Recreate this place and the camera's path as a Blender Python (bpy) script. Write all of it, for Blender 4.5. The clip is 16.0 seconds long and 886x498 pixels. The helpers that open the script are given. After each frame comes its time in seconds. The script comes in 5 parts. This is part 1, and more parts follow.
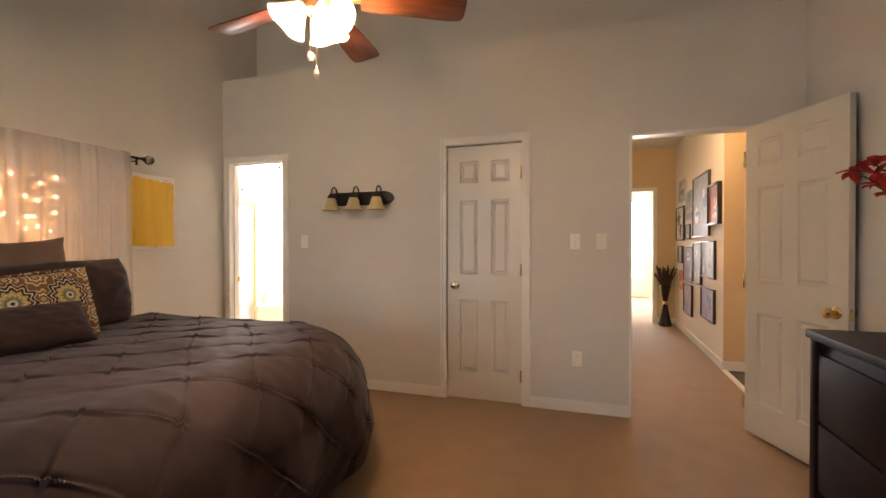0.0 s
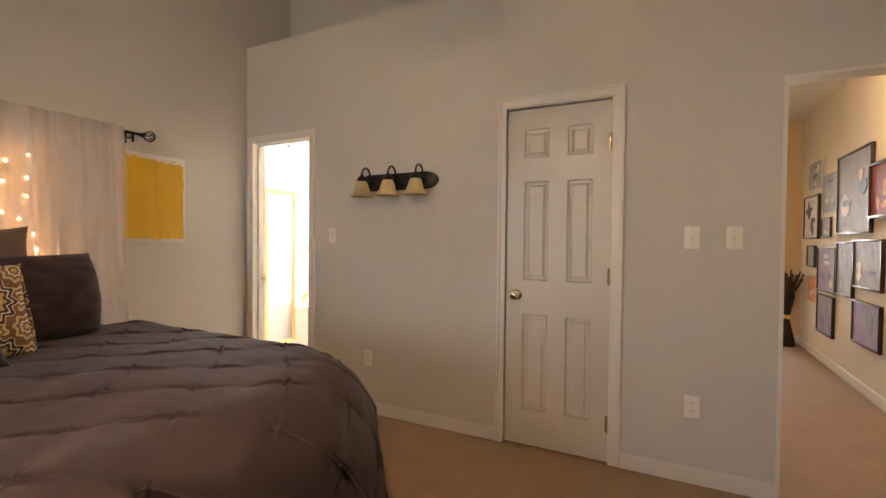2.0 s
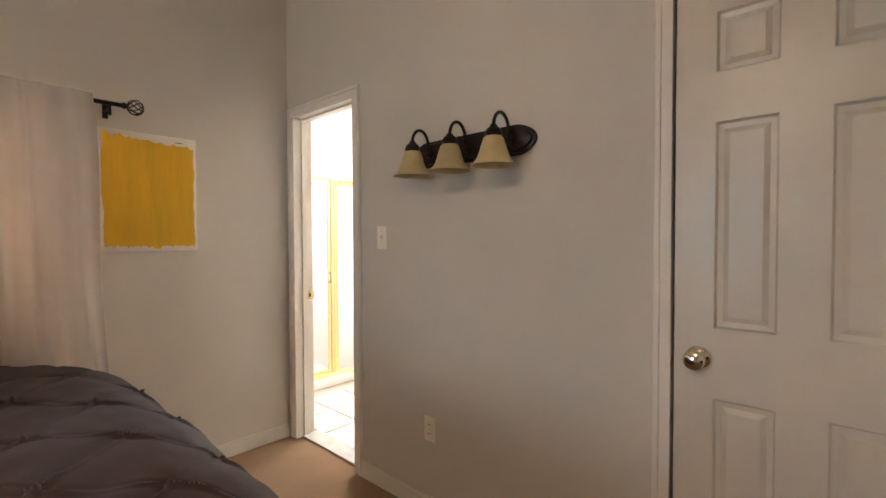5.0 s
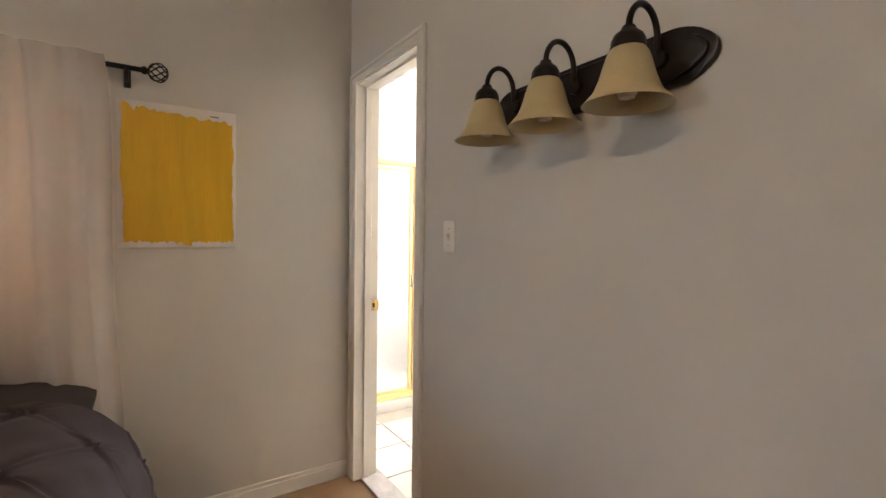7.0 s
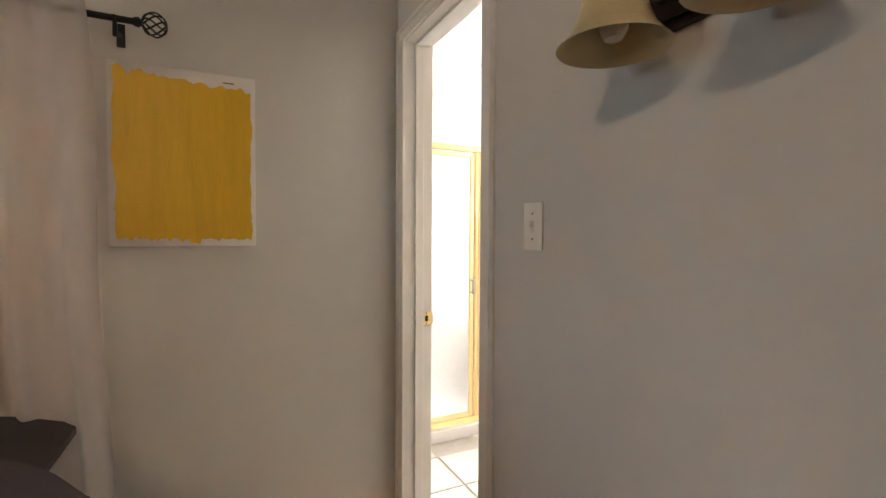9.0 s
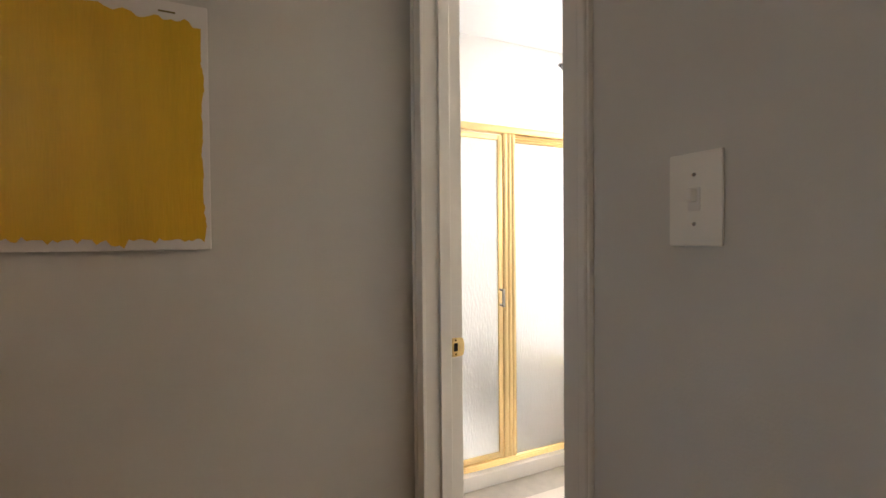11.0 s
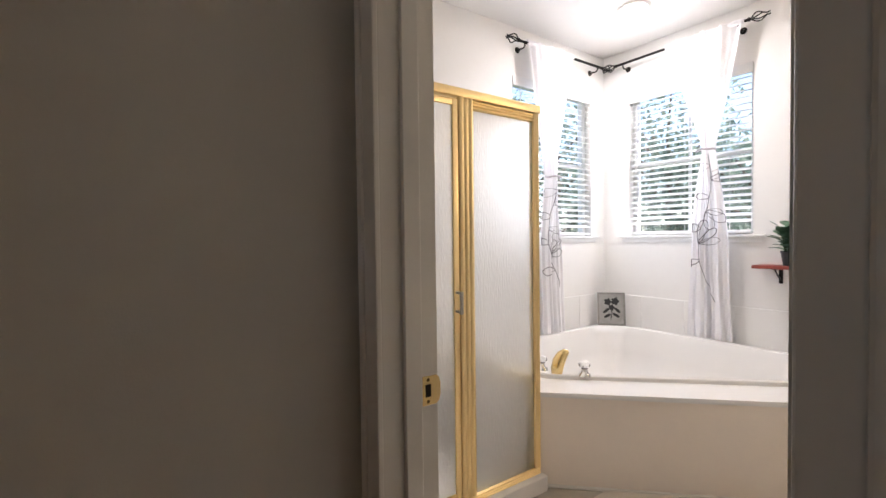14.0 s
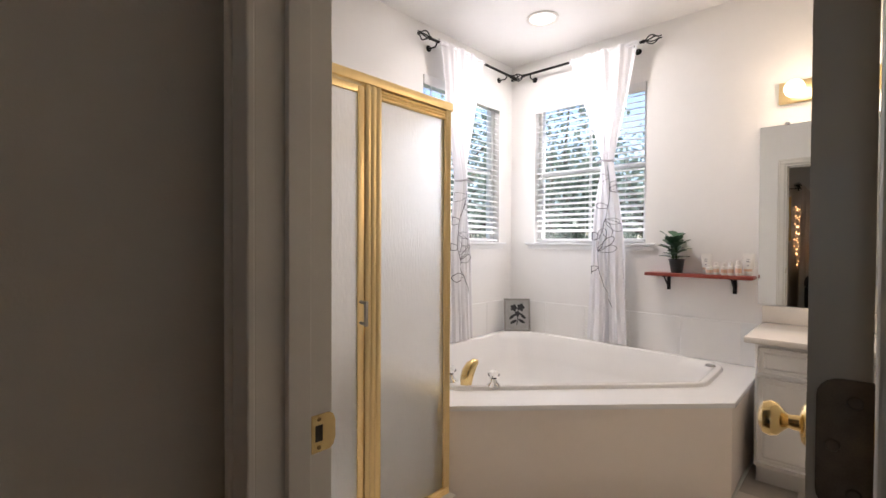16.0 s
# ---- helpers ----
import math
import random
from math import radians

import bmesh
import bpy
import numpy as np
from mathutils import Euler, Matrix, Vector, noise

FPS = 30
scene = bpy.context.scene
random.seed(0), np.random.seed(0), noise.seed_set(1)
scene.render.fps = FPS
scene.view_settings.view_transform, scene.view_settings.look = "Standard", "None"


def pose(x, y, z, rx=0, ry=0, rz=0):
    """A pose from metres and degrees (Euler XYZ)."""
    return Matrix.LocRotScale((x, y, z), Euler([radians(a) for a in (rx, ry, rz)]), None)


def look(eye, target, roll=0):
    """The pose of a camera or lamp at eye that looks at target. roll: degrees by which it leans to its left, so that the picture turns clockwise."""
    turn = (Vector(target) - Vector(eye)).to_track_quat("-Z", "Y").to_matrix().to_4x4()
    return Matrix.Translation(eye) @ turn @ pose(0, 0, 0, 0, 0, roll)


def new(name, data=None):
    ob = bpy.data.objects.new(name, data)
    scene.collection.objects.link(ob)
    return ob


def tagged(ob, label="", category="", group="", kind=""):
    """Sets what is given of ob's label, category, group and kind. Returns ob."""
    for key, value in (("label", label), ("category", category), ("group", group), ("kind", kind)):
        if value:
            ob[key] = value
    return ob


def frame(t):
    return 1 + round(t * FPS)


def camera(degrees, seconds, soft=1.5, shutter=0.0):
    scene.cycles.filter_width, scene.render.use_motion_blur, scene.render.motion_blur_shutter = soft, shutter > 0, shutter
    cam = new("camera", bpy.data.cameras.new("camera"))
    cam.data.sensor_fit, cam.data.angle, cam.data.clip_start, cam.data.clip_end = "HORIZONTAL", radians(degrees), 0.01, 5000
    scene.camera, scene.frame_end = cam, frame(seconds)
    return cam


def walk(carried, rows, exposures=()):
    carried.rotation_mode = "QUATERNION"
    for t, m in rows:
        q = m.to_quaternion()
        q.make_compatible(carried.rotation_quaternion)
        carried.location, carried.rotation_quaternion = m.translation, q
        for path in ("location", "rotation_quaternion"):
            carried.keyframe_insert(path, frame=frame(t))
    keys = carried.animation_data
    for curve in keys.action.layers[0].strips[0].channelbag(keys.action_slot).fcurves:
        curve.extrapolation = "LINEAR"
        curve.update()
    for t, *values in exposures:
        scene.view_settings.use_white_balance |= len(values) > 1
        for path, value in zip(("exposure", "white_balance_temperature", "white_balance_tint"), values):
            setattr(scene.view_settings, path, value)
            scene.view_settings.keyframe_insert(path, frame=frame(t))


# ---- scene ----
cam = camera(88.7, 16.0)
PATH = [
    (0, (3.397, -3.505, 1.243), (2.771, -1.606, 1.224), 0.0),
    (0.5, (3.342, -3.283, 1.235), (2.663, -1.402, 1.219), 0.2),
    (1, (3.291, -3.089, 1.242), (2.548, -1.232, 1.232), 0.5),
    (1.5, (3.252, -2.87, 1.241), (2.424, -1.05, 1.222), 0.5),
    (2, (3.177, -2.657, 1.239), (2.28, -0.869, 1.202), 0.6),
    (2.5, (3.098, -2.476, 1.241), (2.133, -0.724, 1.21), 0.5),
    (3, (3.044, -2.26, 1.254), (1.999, -0.555, 1.222), 0.2),
    (3.5, (2.962, -2.076, 1.253), (1.844, -0.417, 1.226), -0.0),
    (4, (2.86, -1.885, 1.26), (1.664, -0.282, 1.231), 0.1),
    (4.2, (2.826, -1.813, 1.259), (1.606, -0.229, 1.231), -0.0),
    (6.3, (2.427, -1.018, 1.292), (0.857, 0.219, 1.218), -0.0),
    (6.5, (2.383, -0.984, 1.287), (0.786, 0.218, 1.22), 0.1),
    (7, (2.243, -0.899, 1.285), (0.575, 0.202, 1.215), 0.8),
    (7.5, (2.119, -0.832, 1.27), (0.4, 0.187, 1.202), 1.1),
    (8, (2.01, -0.747, 1.268), (0.259, 0.215, 1.175), 0.8),
    (8.5, (1.92, -0.705, 1.254), (0.146, 0.215, 1.172), 0.6),
    (9, (1.793, -0.666, 1.25), (-0.002, 0.214, 1.189), 0.3),
    (9.5, (1.657, -0.642, 1.24), (-0.145, 0.225, 1.198), 0.0),
    (10, (1.508, -0.59, 1.236), (-0.307, 0.249, 1.203), -0.3),
    (12.3, (1.049, -0.491, 1.208), (-0.7, 0.476, 1.165), -0.9),
    (12.5, (1.003, -0.487, 1.207), (-0.733, 0.504, 1.165), -0.9),
    (13, (0.913, -0.451, 1.211), (-0.793, 0.593, 1.173), -0.8),
    (13.5, (0.856, -0.42, 1.201), (-0.816, 0.678, 1.161), -0.8),
    (14, (0.804, -0.378, 1.198), (-0.823, 0.785, 1.146), -0.7),
    (14.5, (0.771, -0.34, 1.197), (-0.798, 0.899, 1.138), -0.6),
    (15, (0.733, -0.309, 1.196), (-0.765, 1.015, 1.133), -0.4),
    (15.5, (0.702, -0.291, 1.2), (-0.722, 1.112, 1.152), 0.1),
    (16, (0.677, -0.273, 1.191), (-0.68, 1.197, 1.161), 0.3),
]
EXPOSURES = [(0, 4.0, 7050, 19), (3.5, 3.86, 6550, 16), (7, 3.72, 6150, 14), (10, 3.28, 6100, 13), (12.3, 2.36, 6200, 14), (14, 1.80, 6250, 17), (15.5, 1.70, 6350, 18), (16, 1.46, 6400, 18)]
walk(cam, [(t, look(*r)) for t, *r in PATH], EXPOSURES)

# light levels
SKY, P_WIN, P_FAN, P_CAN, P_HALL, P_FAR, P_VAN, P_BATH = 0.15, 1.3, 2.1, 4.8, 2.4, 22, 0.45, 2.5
E_SHADE, E_BULB, E_CAN, E_FAIRY = 0.25, 3.0, 1.6, 4.8

# ---- world, sun, large lights, exposure ----
world = bpy.data.worlds.new("world")
scene.world = world
world.use_nodes = True
wn = world.node_tree
sky = wn.nodes.new("ShaderNodeTexSky")
sky.sky_type = "NISHITA"
sky.sun_disc = False
sky.sun_elevation = radians(48)
sky.sun_rotation = radians(86)
wn.links.new(sky.outputs["Color"], wn.nodes["Background"].inputs["Color"])
wn.nodes["Background"].inputs["Strength"].default_value = SKY


def lamp(name, kind, power, color, m, size=0.0, size_y=0.0, angle=0.0):
    data = bpy.data.lights.new(name, kind)
    data.energy, data.color = power, color
    if kind == "AREA":
        data.shape, data.size, data.size_y = "RECTANGLE", size, size_y or size
    elif kind == "SUN":
        data.angle = angle
    else:
        data.shadow_soft_size = size
    ob = new(name, data)
    ob.matrix_world = m
    return ob


lamp("sun", "SUN", 5.0, (1.0, 0.95, 0.86), look((0, 0, 0), (-0.66, -0.05, -0.75)), angle=radians(0.5))
# daylight entering by the bedroom windows behind the walk
lamp("bedroom_window_light", "AREA", P_WIN, (0.86, 0.93, 1.0), look((1.2, -5.52, 1.45), (2.1, 0, 0.9)), 0.95, 1.4)
# bulbs of the ceiling fan
for k in range(3):
    a = radians(60 + 120 * k)
    lamp("fan_bulb_light", "POINT", P_FAN, (1.0, 0.71, 0.45), pose(2.365 + 0.085 * math.cos(a), -1.96 + 0.085 * math.sin(a), 2.098), 0.025)
# daylight of the two bathroom windows and the recessed lamp
lamp("bath_can_light", "AREA", P_CAN, (1.0, 0.96, 0.90), look((-0.89, 2.38, 2.655), (-0.89, 2.38, 0)), 0.13)
lamp("bath_window_light", "AREA", P_BATH, (0.92, 0.96, 1.0), look((-0.85, 2.925, 1.745), (-0.85, 0, 1.3)), 0.82, 1.05)
lamp("bath_window_light", "AREA", P_BATH, (0.92, 0.96, 1.0), look((-1.485, 2.34, 1.76), (1.5, 2.2, 1.3)), 0.82, 1.05)
# added warm hall fill with no known fixture, and the far room's window
lamp("hall_warm_fill", "POINT", P_HALL, (1.0, 0.74, 0.45), pose(4.0, 1.15, 2.55), 0.12)
lamp("far_room_window_light", "AREA", P_FAR, (0.86, 0.93, 1.0), look((3.9, 7.9, 1.5), (3.9, 0, 1.2)), 1.5, 1.6)
for k in range(6):
    lamp("vanity_bulb_light", "POINT", P_VAN, (1.0, 0.80, 0.56), pose(0.395 + 0.22 * k, 2.765, 2.045), 0.04)

# ---- materials ----


def material(name):
    m = bpy.data.materials.new(name)
    m.use_nodes = True
    return m, m.node_tree, m.node_tree.nodes["Principled BSDF"]


def surface(name, color, rough=0.5, metal=0.0, var=0.06, scale=6.0, bump=0.0, bump_scale=200.0, spec=0.5, trans=0.0, sheen=0.0, stretch=(1, 1, 1), rand=0.0):
    """A painted, cloth or metal surface: colour varied at two scales, fine relief."""
    m, nt, bs = material(name)
    tc = nt.nodes.new("ShaderNodeTexCoord")
    mp = nt.nodes.new("ShaderNodeMapping")
    mp.inputs["Scale"].default_value = stretch
    nt.links.new(tc.outputs["Object"], mp.inputs["Vector"])
    n1 = nt.nodes.new("ShaderNodeTexNoise")
    n1.inputs["Scale"].default_value, n1.inputs["Detail"].default_value = scale, 4
    n2 = nt.nodes.new("ShaderNodeTexNoise")
    n2.inputs["Scale"].default_value, n2.inputs["Detail"].default_value = scale * 14, 3
    for n in (n1, n2):
        nt.links.new(mp.outputs["Vector"], n.inputs["Vector"])
    add = nt.nodes.new("ShaderNodeMath")
    add.operation = "MULTIPLY_ADD"
    add.inputs[1].default_value = 0.4
    nt.links.new(n2.outputs["Fac"], add.inputs[0])
    nt.links.new(n1.outputs["Fac"], add.inputs[2])
    last = add
    if rand:
        oi = nt.nodes.new("ShaderNodeObjectInfo")
        r = nt.nodes.new("ShaderNodeMath")
        r.operation = "MULTIPLY_ADD"
        r.inputs[1].default_value = rand
        nt.links.new(oi.outputs["Random"], r.inputs[0])
        nt.links.new(add.outputs[0], r.inputs[2])
        last = r
    ramp = nt.nodes.new("ShaderNodeValToRGB")
    e = ramp.color_ramp.elements
    e[0].position, e[1].position = 0.4, 1.0 + rand
    e[0].color = tuple(c * (1 - var) for c in color) + (1,)
    e[1].color = tuple(min(1, c * (1 + var)) for c in color) + (1,)
    nt.links.new(last.outputs[0], ramp.inputs["Fac"])
    nt.links.new(ramp.outputs["Color"], bs.inputs["Base Color"])
    bs.inputs["Roughness"].default_value, bs.inputs["Metallic"].default_value = rough, metal
    bs.inputs["Specular IOR Level"].default_value = spec
    if sheen:
        bs.inputs["Sheen Weight"].default_value = sheen
    if bump:
        n3 = nt.nodes.new("ShaderNodeTexNoise")
        n3.inputs["Scale"].default_value, n3.inputs["Detail"].default_value = bump_scale, 3
        nt.links.new(mp.outputs["Vector"], n3.inputs["Vector"])
        b = nt.nodes.new("ShaderNodeBump")
        b.inputs["Strength"].default_value, b.inputs["Distance"].default_value = bump, 0.004
        nt.links.new(n3.outputs["Fac"], b.inputs["Height"])
        nt.links.new(b.outputs["Normal"], bs.inputs["Normal"])
    return m


def wood(name, dark, light, rough=0.35, ring=14.0, stretch=(1, 10, 10)):
    m, nt, bs = material(name)
    tc = nt.nodes.new("ShaderNodeTexCoord")
    mp = nt.nodes.new("ShaderNodeMapping")
    mp.inputs["Scale"].default_value = stretch
    nt.links.new(tc.outputs["Object"], mp.inputs["Vector"])
    n = nt.nodes.new("ShaderNodeTexNoise")
    n.inputs["Scale"].default_value, n.inputs["Detail"].default_value, n.inputs["Distortion"].default_value = ring * 0.3, 8, 0.6
    nt.links.new(mp.outputs["Vector"], n.inputs["Vector"])
    ramp = nt.nodes.new("ShaderNodeValToRGB")
    ramp.color_ramp.elements[0].position, ramp.color_ramp.elements[1].position = 0.3, 0.72
    ramp.color_ramp.elements[0].color, ramp.color_ramp.elements[1].color = (*dark, 1), (*light, 1)
    nt.links.new(n.outputs["Fac"], ramp.inputs["Fac"])
    nt.links.new(ramp.outputs["Color"], bs.inputs["Base Color"])
    bs.inputs["Roughness"].default_value = rough
    b = nt.nodes.new("ShaderNodeBump")
    b.inputs["Strength"].default_value, b.inputs["Distance"].default_value = 0.15, 0.002
    nt.links.new(n.outputs["Fac"], b.inputs["Height"])
    nt.links.new(b.outputs["Normal"], bs.inputs["Normal"])
    return m


def glow(name, color, strength):
    m, nt, bs = material(name)
    bs.inputs["Base Color"].default_value = (0.9, 0.88, 0.82, 1)
    bs.inputs["Emission Color"].default_value = (*color, 1)
    bs.inputs["Emission Strength"].default_value = strength
    return m


def glass(name, rough=0.0, color=(1, 1, 1), bump=0.0, bump_scale=60.0):
    m, nt, bs = material(name)
    bs.inputs["Base Color"].default_value = (*color, 1)
    bs.inputs["Transmission Weight"].default_value = 1.0
    bs.inputs["Roughness"].default_value = rough
    bs.inputs["IOR"].default_value = 1.45
    if bump:
        n = nt.nodes.new("ShaderNodeTexNoise")
        n.inputs["Scale"].default_value = bump_scale
        b = nt.nodes.new("ShaderNodeBump")
        b.inputs["Strength"].default_value, b.inputs["Distance"].default_value = bump, 0.004
        nt.links.new(n.outputs["Fac"], b.inputs["Height"])
        nt.links.new(b.outputs["Normal"], bs.inputs["Normal"])
    return m


def sheer(name, color, clear, translucent=0.5):
    """Thin cloth: part open weave, part diffuse and translucent."""
    m, nt, bs = material(name)
    out = nt.nodes["Material Output"]
    nt.nodes.remove(bs)
    tc = nt.nodes.new("ShaderNodeTexCoord")
    w = nt.nodes.new("ShaderNodeTexNoise")
    w.inputs["Scale"].default_value, w.inputs["Detail"].default_value = 9.0, 5
    nt.links.new(tc.outputs["Object"], w.inputs["Vector"])
    mix = nt.nodes.new("ShaderNodeMix")
    mix.data_type = "RGBA"
    mix.inputs[6].default_value = tuple(c * 0.92 for c in color) + (1,)
    mix.inputs[7].default_value = (*color, 1)
    nt.links.new(w.outputs["Fac"], mix.inputs[0])
    d, t, tr = (nt.nodes.new("ShaderNodeBsdf" + k) for k in ("Diffuse", "Translucent", "Transparent"))
    for s in (d, t):
        nt.links.new(mix.outputs[2], s.inputs["Color"])
    a, b = nt.nodes.new("ShaderNodeMixShader"), nt.nodes.new("ShaderNodeMixShader")
    a.inputs["Fac"].default_value, b.inputs["Fac"].default_value = translucent, clear
    nt.links.new(d.outputs[0], a.inputs[1])
    nt.links.new(t.outputs[0], a.inputs[2])
    nt.links.new(a.outputs[0], b.inputs[1])
    nt.links.new(tr.outputs[0], b.inputs[2])
    nt.links.new(b.outputs[0], out.inputs["Surface"])
    return m


PAINT = surface("greige_wall_paint", (0.63, 0.605, 0.555), 0.75, var=0.025, scale=1.3, bump=0.12, bump_scale=260, spec=0.3)
CEIL = surface("ceiling_paint", (0.66, 0.63, 0.57), 0.9, var=0.03, scale=2, bump=0.3, bump_scale=120)
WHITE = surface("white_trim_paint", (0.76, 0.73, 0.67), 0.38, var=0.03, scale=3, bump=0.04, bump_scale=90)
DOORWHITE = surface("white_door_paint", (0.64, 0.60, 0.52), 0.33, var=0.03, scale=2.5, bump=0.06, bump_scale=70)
BATHPAINT = surface("white_bath_paint", (0.87, 0.855, 0.83), 0.7, var=0.02, scale=1.5, bump=0.1, bump_scale=240)
HALLPAINT = surface("tan_hall_paint", (0.66, 0.485, 0.28), 0.75, var=0.03, scale=1.5, bump=0.1, bump_scale=240)
HALLCREAM = surface("cream_hall_paint", (0.70, 0.62, 0.50), 0.75, var=0.03, scale=1.5, bump=0.1, bump_scale=240)
CARPET = surface("beige_carpet", (0.30, 0.175, 0.078), 0.95, var=0.14, scale=5, bump=0.9, bump_scale=420, spec=0.1, sheen=0.3)
HARDWOOD = wood("dark_hardwood", (0.055, 0.022, 0.012), (0.12, 0.05, 0.025), 0.25, stretch=(12, 1.2, 1))
TILE = surface("floor_tile", (0.75, 0.685, 0.605), 0.25, var=0.07, scale=4, bump=0.03, bump_scale=40, rand=0.2)
GROUT = surface("grout", (0.47, 0.43, 0.37), 0.9, var=0.1, scale=20)
MARBLE = surface("grey_marble", (0.55, 0.53, 0.51), 0.25, var=0.3, scale=9, stretch=(1, 2, 1))
ACRYLIC = surface("white_acrylic", (0.83, 0.81, 0.78), 0.12, var=0.015, scale=2)
PANELTUB = surface("tub_panel_laminate", (0.86, 0.77, 0.67), 0.45, var=0.025, scale=2)
GOLD = surface("brushed_gold_anodised", (0.90, 0.70, 0.36), 0.36, 1.0, var=0.06, scale=8, stretch=(1, 1, 0.1))
BRASS = surface("polished_brass", (0.80, 0.60, 0.28), 0.16, 1.0, var=0.05, scale=30)
CHROME = surface("chrome", (0.75, 0.75, 0.75), 0.1, 1.0, var=0.03, scale=30)
OILBRONZE = surface("oil_rubbed_bronze", (0.022, 0.016, 0.013), 0.38, 0.5, var=0.3, scale=30)
BLACKIRON = surface("black_iron", (0.015, 0.014, 0.013), 0.45, 0.6, var=0.2, scale=40)
AMBER = surface("amber_alabaster_glass", (0.58, 0.475, 0.25), 0.3, var=0.14, scale=16, bump=0.05, bump_scale=30)
COMFORTER = surface("plum_grey_cotton", (0.036, 0.0225, 0.0235), 0.66, var=0.14, scale=7, bump=0.35, bump_scale=330, spec=0.2, sheen=0.08)
SHAM = surface("plum_sham_cotton", (0.036, 0.0222, 0.0230), 0.85, var=0.14, scale=8, bump=0.4, bump_scale=320, spec=0.2, sheen=0.08)
TAUPE = surface("taupe_sham_cotton", (0.13, 0.09, 0.072), 0.85, var=0.1, scale=8, bump=0.4, bump_scale=320, spec=0.2, sheen=0.05)
DARKSHEET = surface("charcoal_sheet", (0.03, 0.024, 0.026), 0.85, var=0.15, scale=9, bump=0.2, bump_scale=300)
SHEER = sheer("white_sheer_voile", (0.90, 0.86, 0.84), 0.52)
BATHCURTAIN = sheer("white_curtain_cotton", (0.92, 0.91, 0.93), 0.02, 0.12)
MIRROR = surface("mirror_silver", (0.88, 0.90, 0.89), 0.01, 1.0, var=0.0)
OBSCURE = glass("obscure_glass", 0.42, (0.97, 0.97, 0.96), 0.30, 45)
CLEAR = glass("window_glass", 0.0)
WINWHITE = surface("white_window_vinyl", (0.88, 0.88, 0.87), 0.4, var=0.02, scale=4)
VINYL = surface("white_vinyl_blind", (0.82, 0.82, 0.81), 0.4, var=0.02, scale=6)
DRESSER = wood("espresso_wood", (0.009, 0.005, 0.0045), (0.014, 0.0065, 0.0055), 0.6, stretch=(1, 12, 12))
DRESSER.node_tree.nodes["Principled BSDF"].inputs["Specular IOR Level"].default_value = 0.12
BLADE = wood("cherry_blade_wood", (0.075, 0.018, 0.008), (0.19, 0.055, 0.022), 0.3, stretch=(1.5, 14, 14))
FROST = glow("lit_frosted_glass", (1.0, 0.72, 0.40), E_SHADE)
BULB = glow("lit_bulb", (1.0, 0.82, 0.58), E_BULB)
CANGLOW = glow("lit_lens", (1.0, 0.93, 0.82), E_CAN)
FAIRY = glow("fairy_bulb", (1.0, 0.50, 0.20), E_FAIRY)

# ---- mesh helpers ----


def finish(bm, name, mat, smooth=False):
    me = bpy.data.meshes.new(name)
    bmesh.ops.recalc_face_normals(bm, faces=bm.faces)
    bm.to_mesh(me)
    bm.free()
    for mm in (mat if isinstance(mat, (list, tuple)) else [mat]):
        me.materials.append(mm)
    if smooth:
        me.set_sharp_from_angle(angle=radians(42))
    return me


def part(name, bm, mat, parent=None, label="", smooth=True):
    """Links a bmesh as one mesh object, under a thing or a part."""
    ob = new(name, finish(bm, name, mat, smooth))
    if parent is not None:
        ob.parent = parent
    if label:
        tagged(ob, label)
    return ob


def thing(name, label, category, at=(0, 0, 0), group="", rz=0.0):
    ob = new(name)
    ob.empty_display_size = 0.05
    ob.matrix_world = pose(*at, 0, 0, rz)
    return tagged(ob, label, category, group)


def box(bm, x0, x1, y0, y1, z0, z1, bevel=0.0, seg=2):
    vs = [bm.verts.new((x, y, z)) for x in (x0, x1) for y in (y0, y1) for z in (z0, z1)]
    fs = [bm.faces.new([vs[i] for i in q]) for q in ((0, 1, 3, 2), (4, 6, 7, 5), (0, 4, 5, 1), (2, 3, 7, 6), (0, 2, 6, 4), (1, 5, 7, 3))]
    if bevel:
        es = {e for f in fs for e in f.edges}
        bmesh.ops.bevel(bm, geom=list(es), offset=bevel, segments=seg, affect="EDGES", profile=0.5)
    return bm


def boxes(*rows, bevel=0.0):
    bm = bmesh.new()
    for r in rows:
        box(bm, *r, bevel=bevel)
    return bm


def lathe(profile, seg=24, at=(0, 0, 0), m=None):
    """Turns (radius, height) pairs round z."""
    bm = bmesh.new()
    rings = []
    for r, z in profile:
        if r < 1e-5:
            rings.append([bm.verts.new((0, 0, z))])
        else:
            rings.append([bm.verts.new((r * math.cos(2 * math.pi * k / seg), r * math.sin(2 * math.pi * k / seg), z)) for k in range(seg)])
    for a, b in zip(rings, rings[1:]):
        for k in range(seg):
            i, j = k, (k + 1) % seg
            q = [a[i % len(a)], a[j % len(a)], b[j % len(b)], b[i % len(b)]]
            q = list(dict.fromkeys(q))
            if len(q) > 2:
                bm.faces.new(q).smooth = True
    bmesh.ops.transform(bm, matrix=Matrix.Translation(at) @ (m or Matrix()), verts=bm.verts)
    return bm


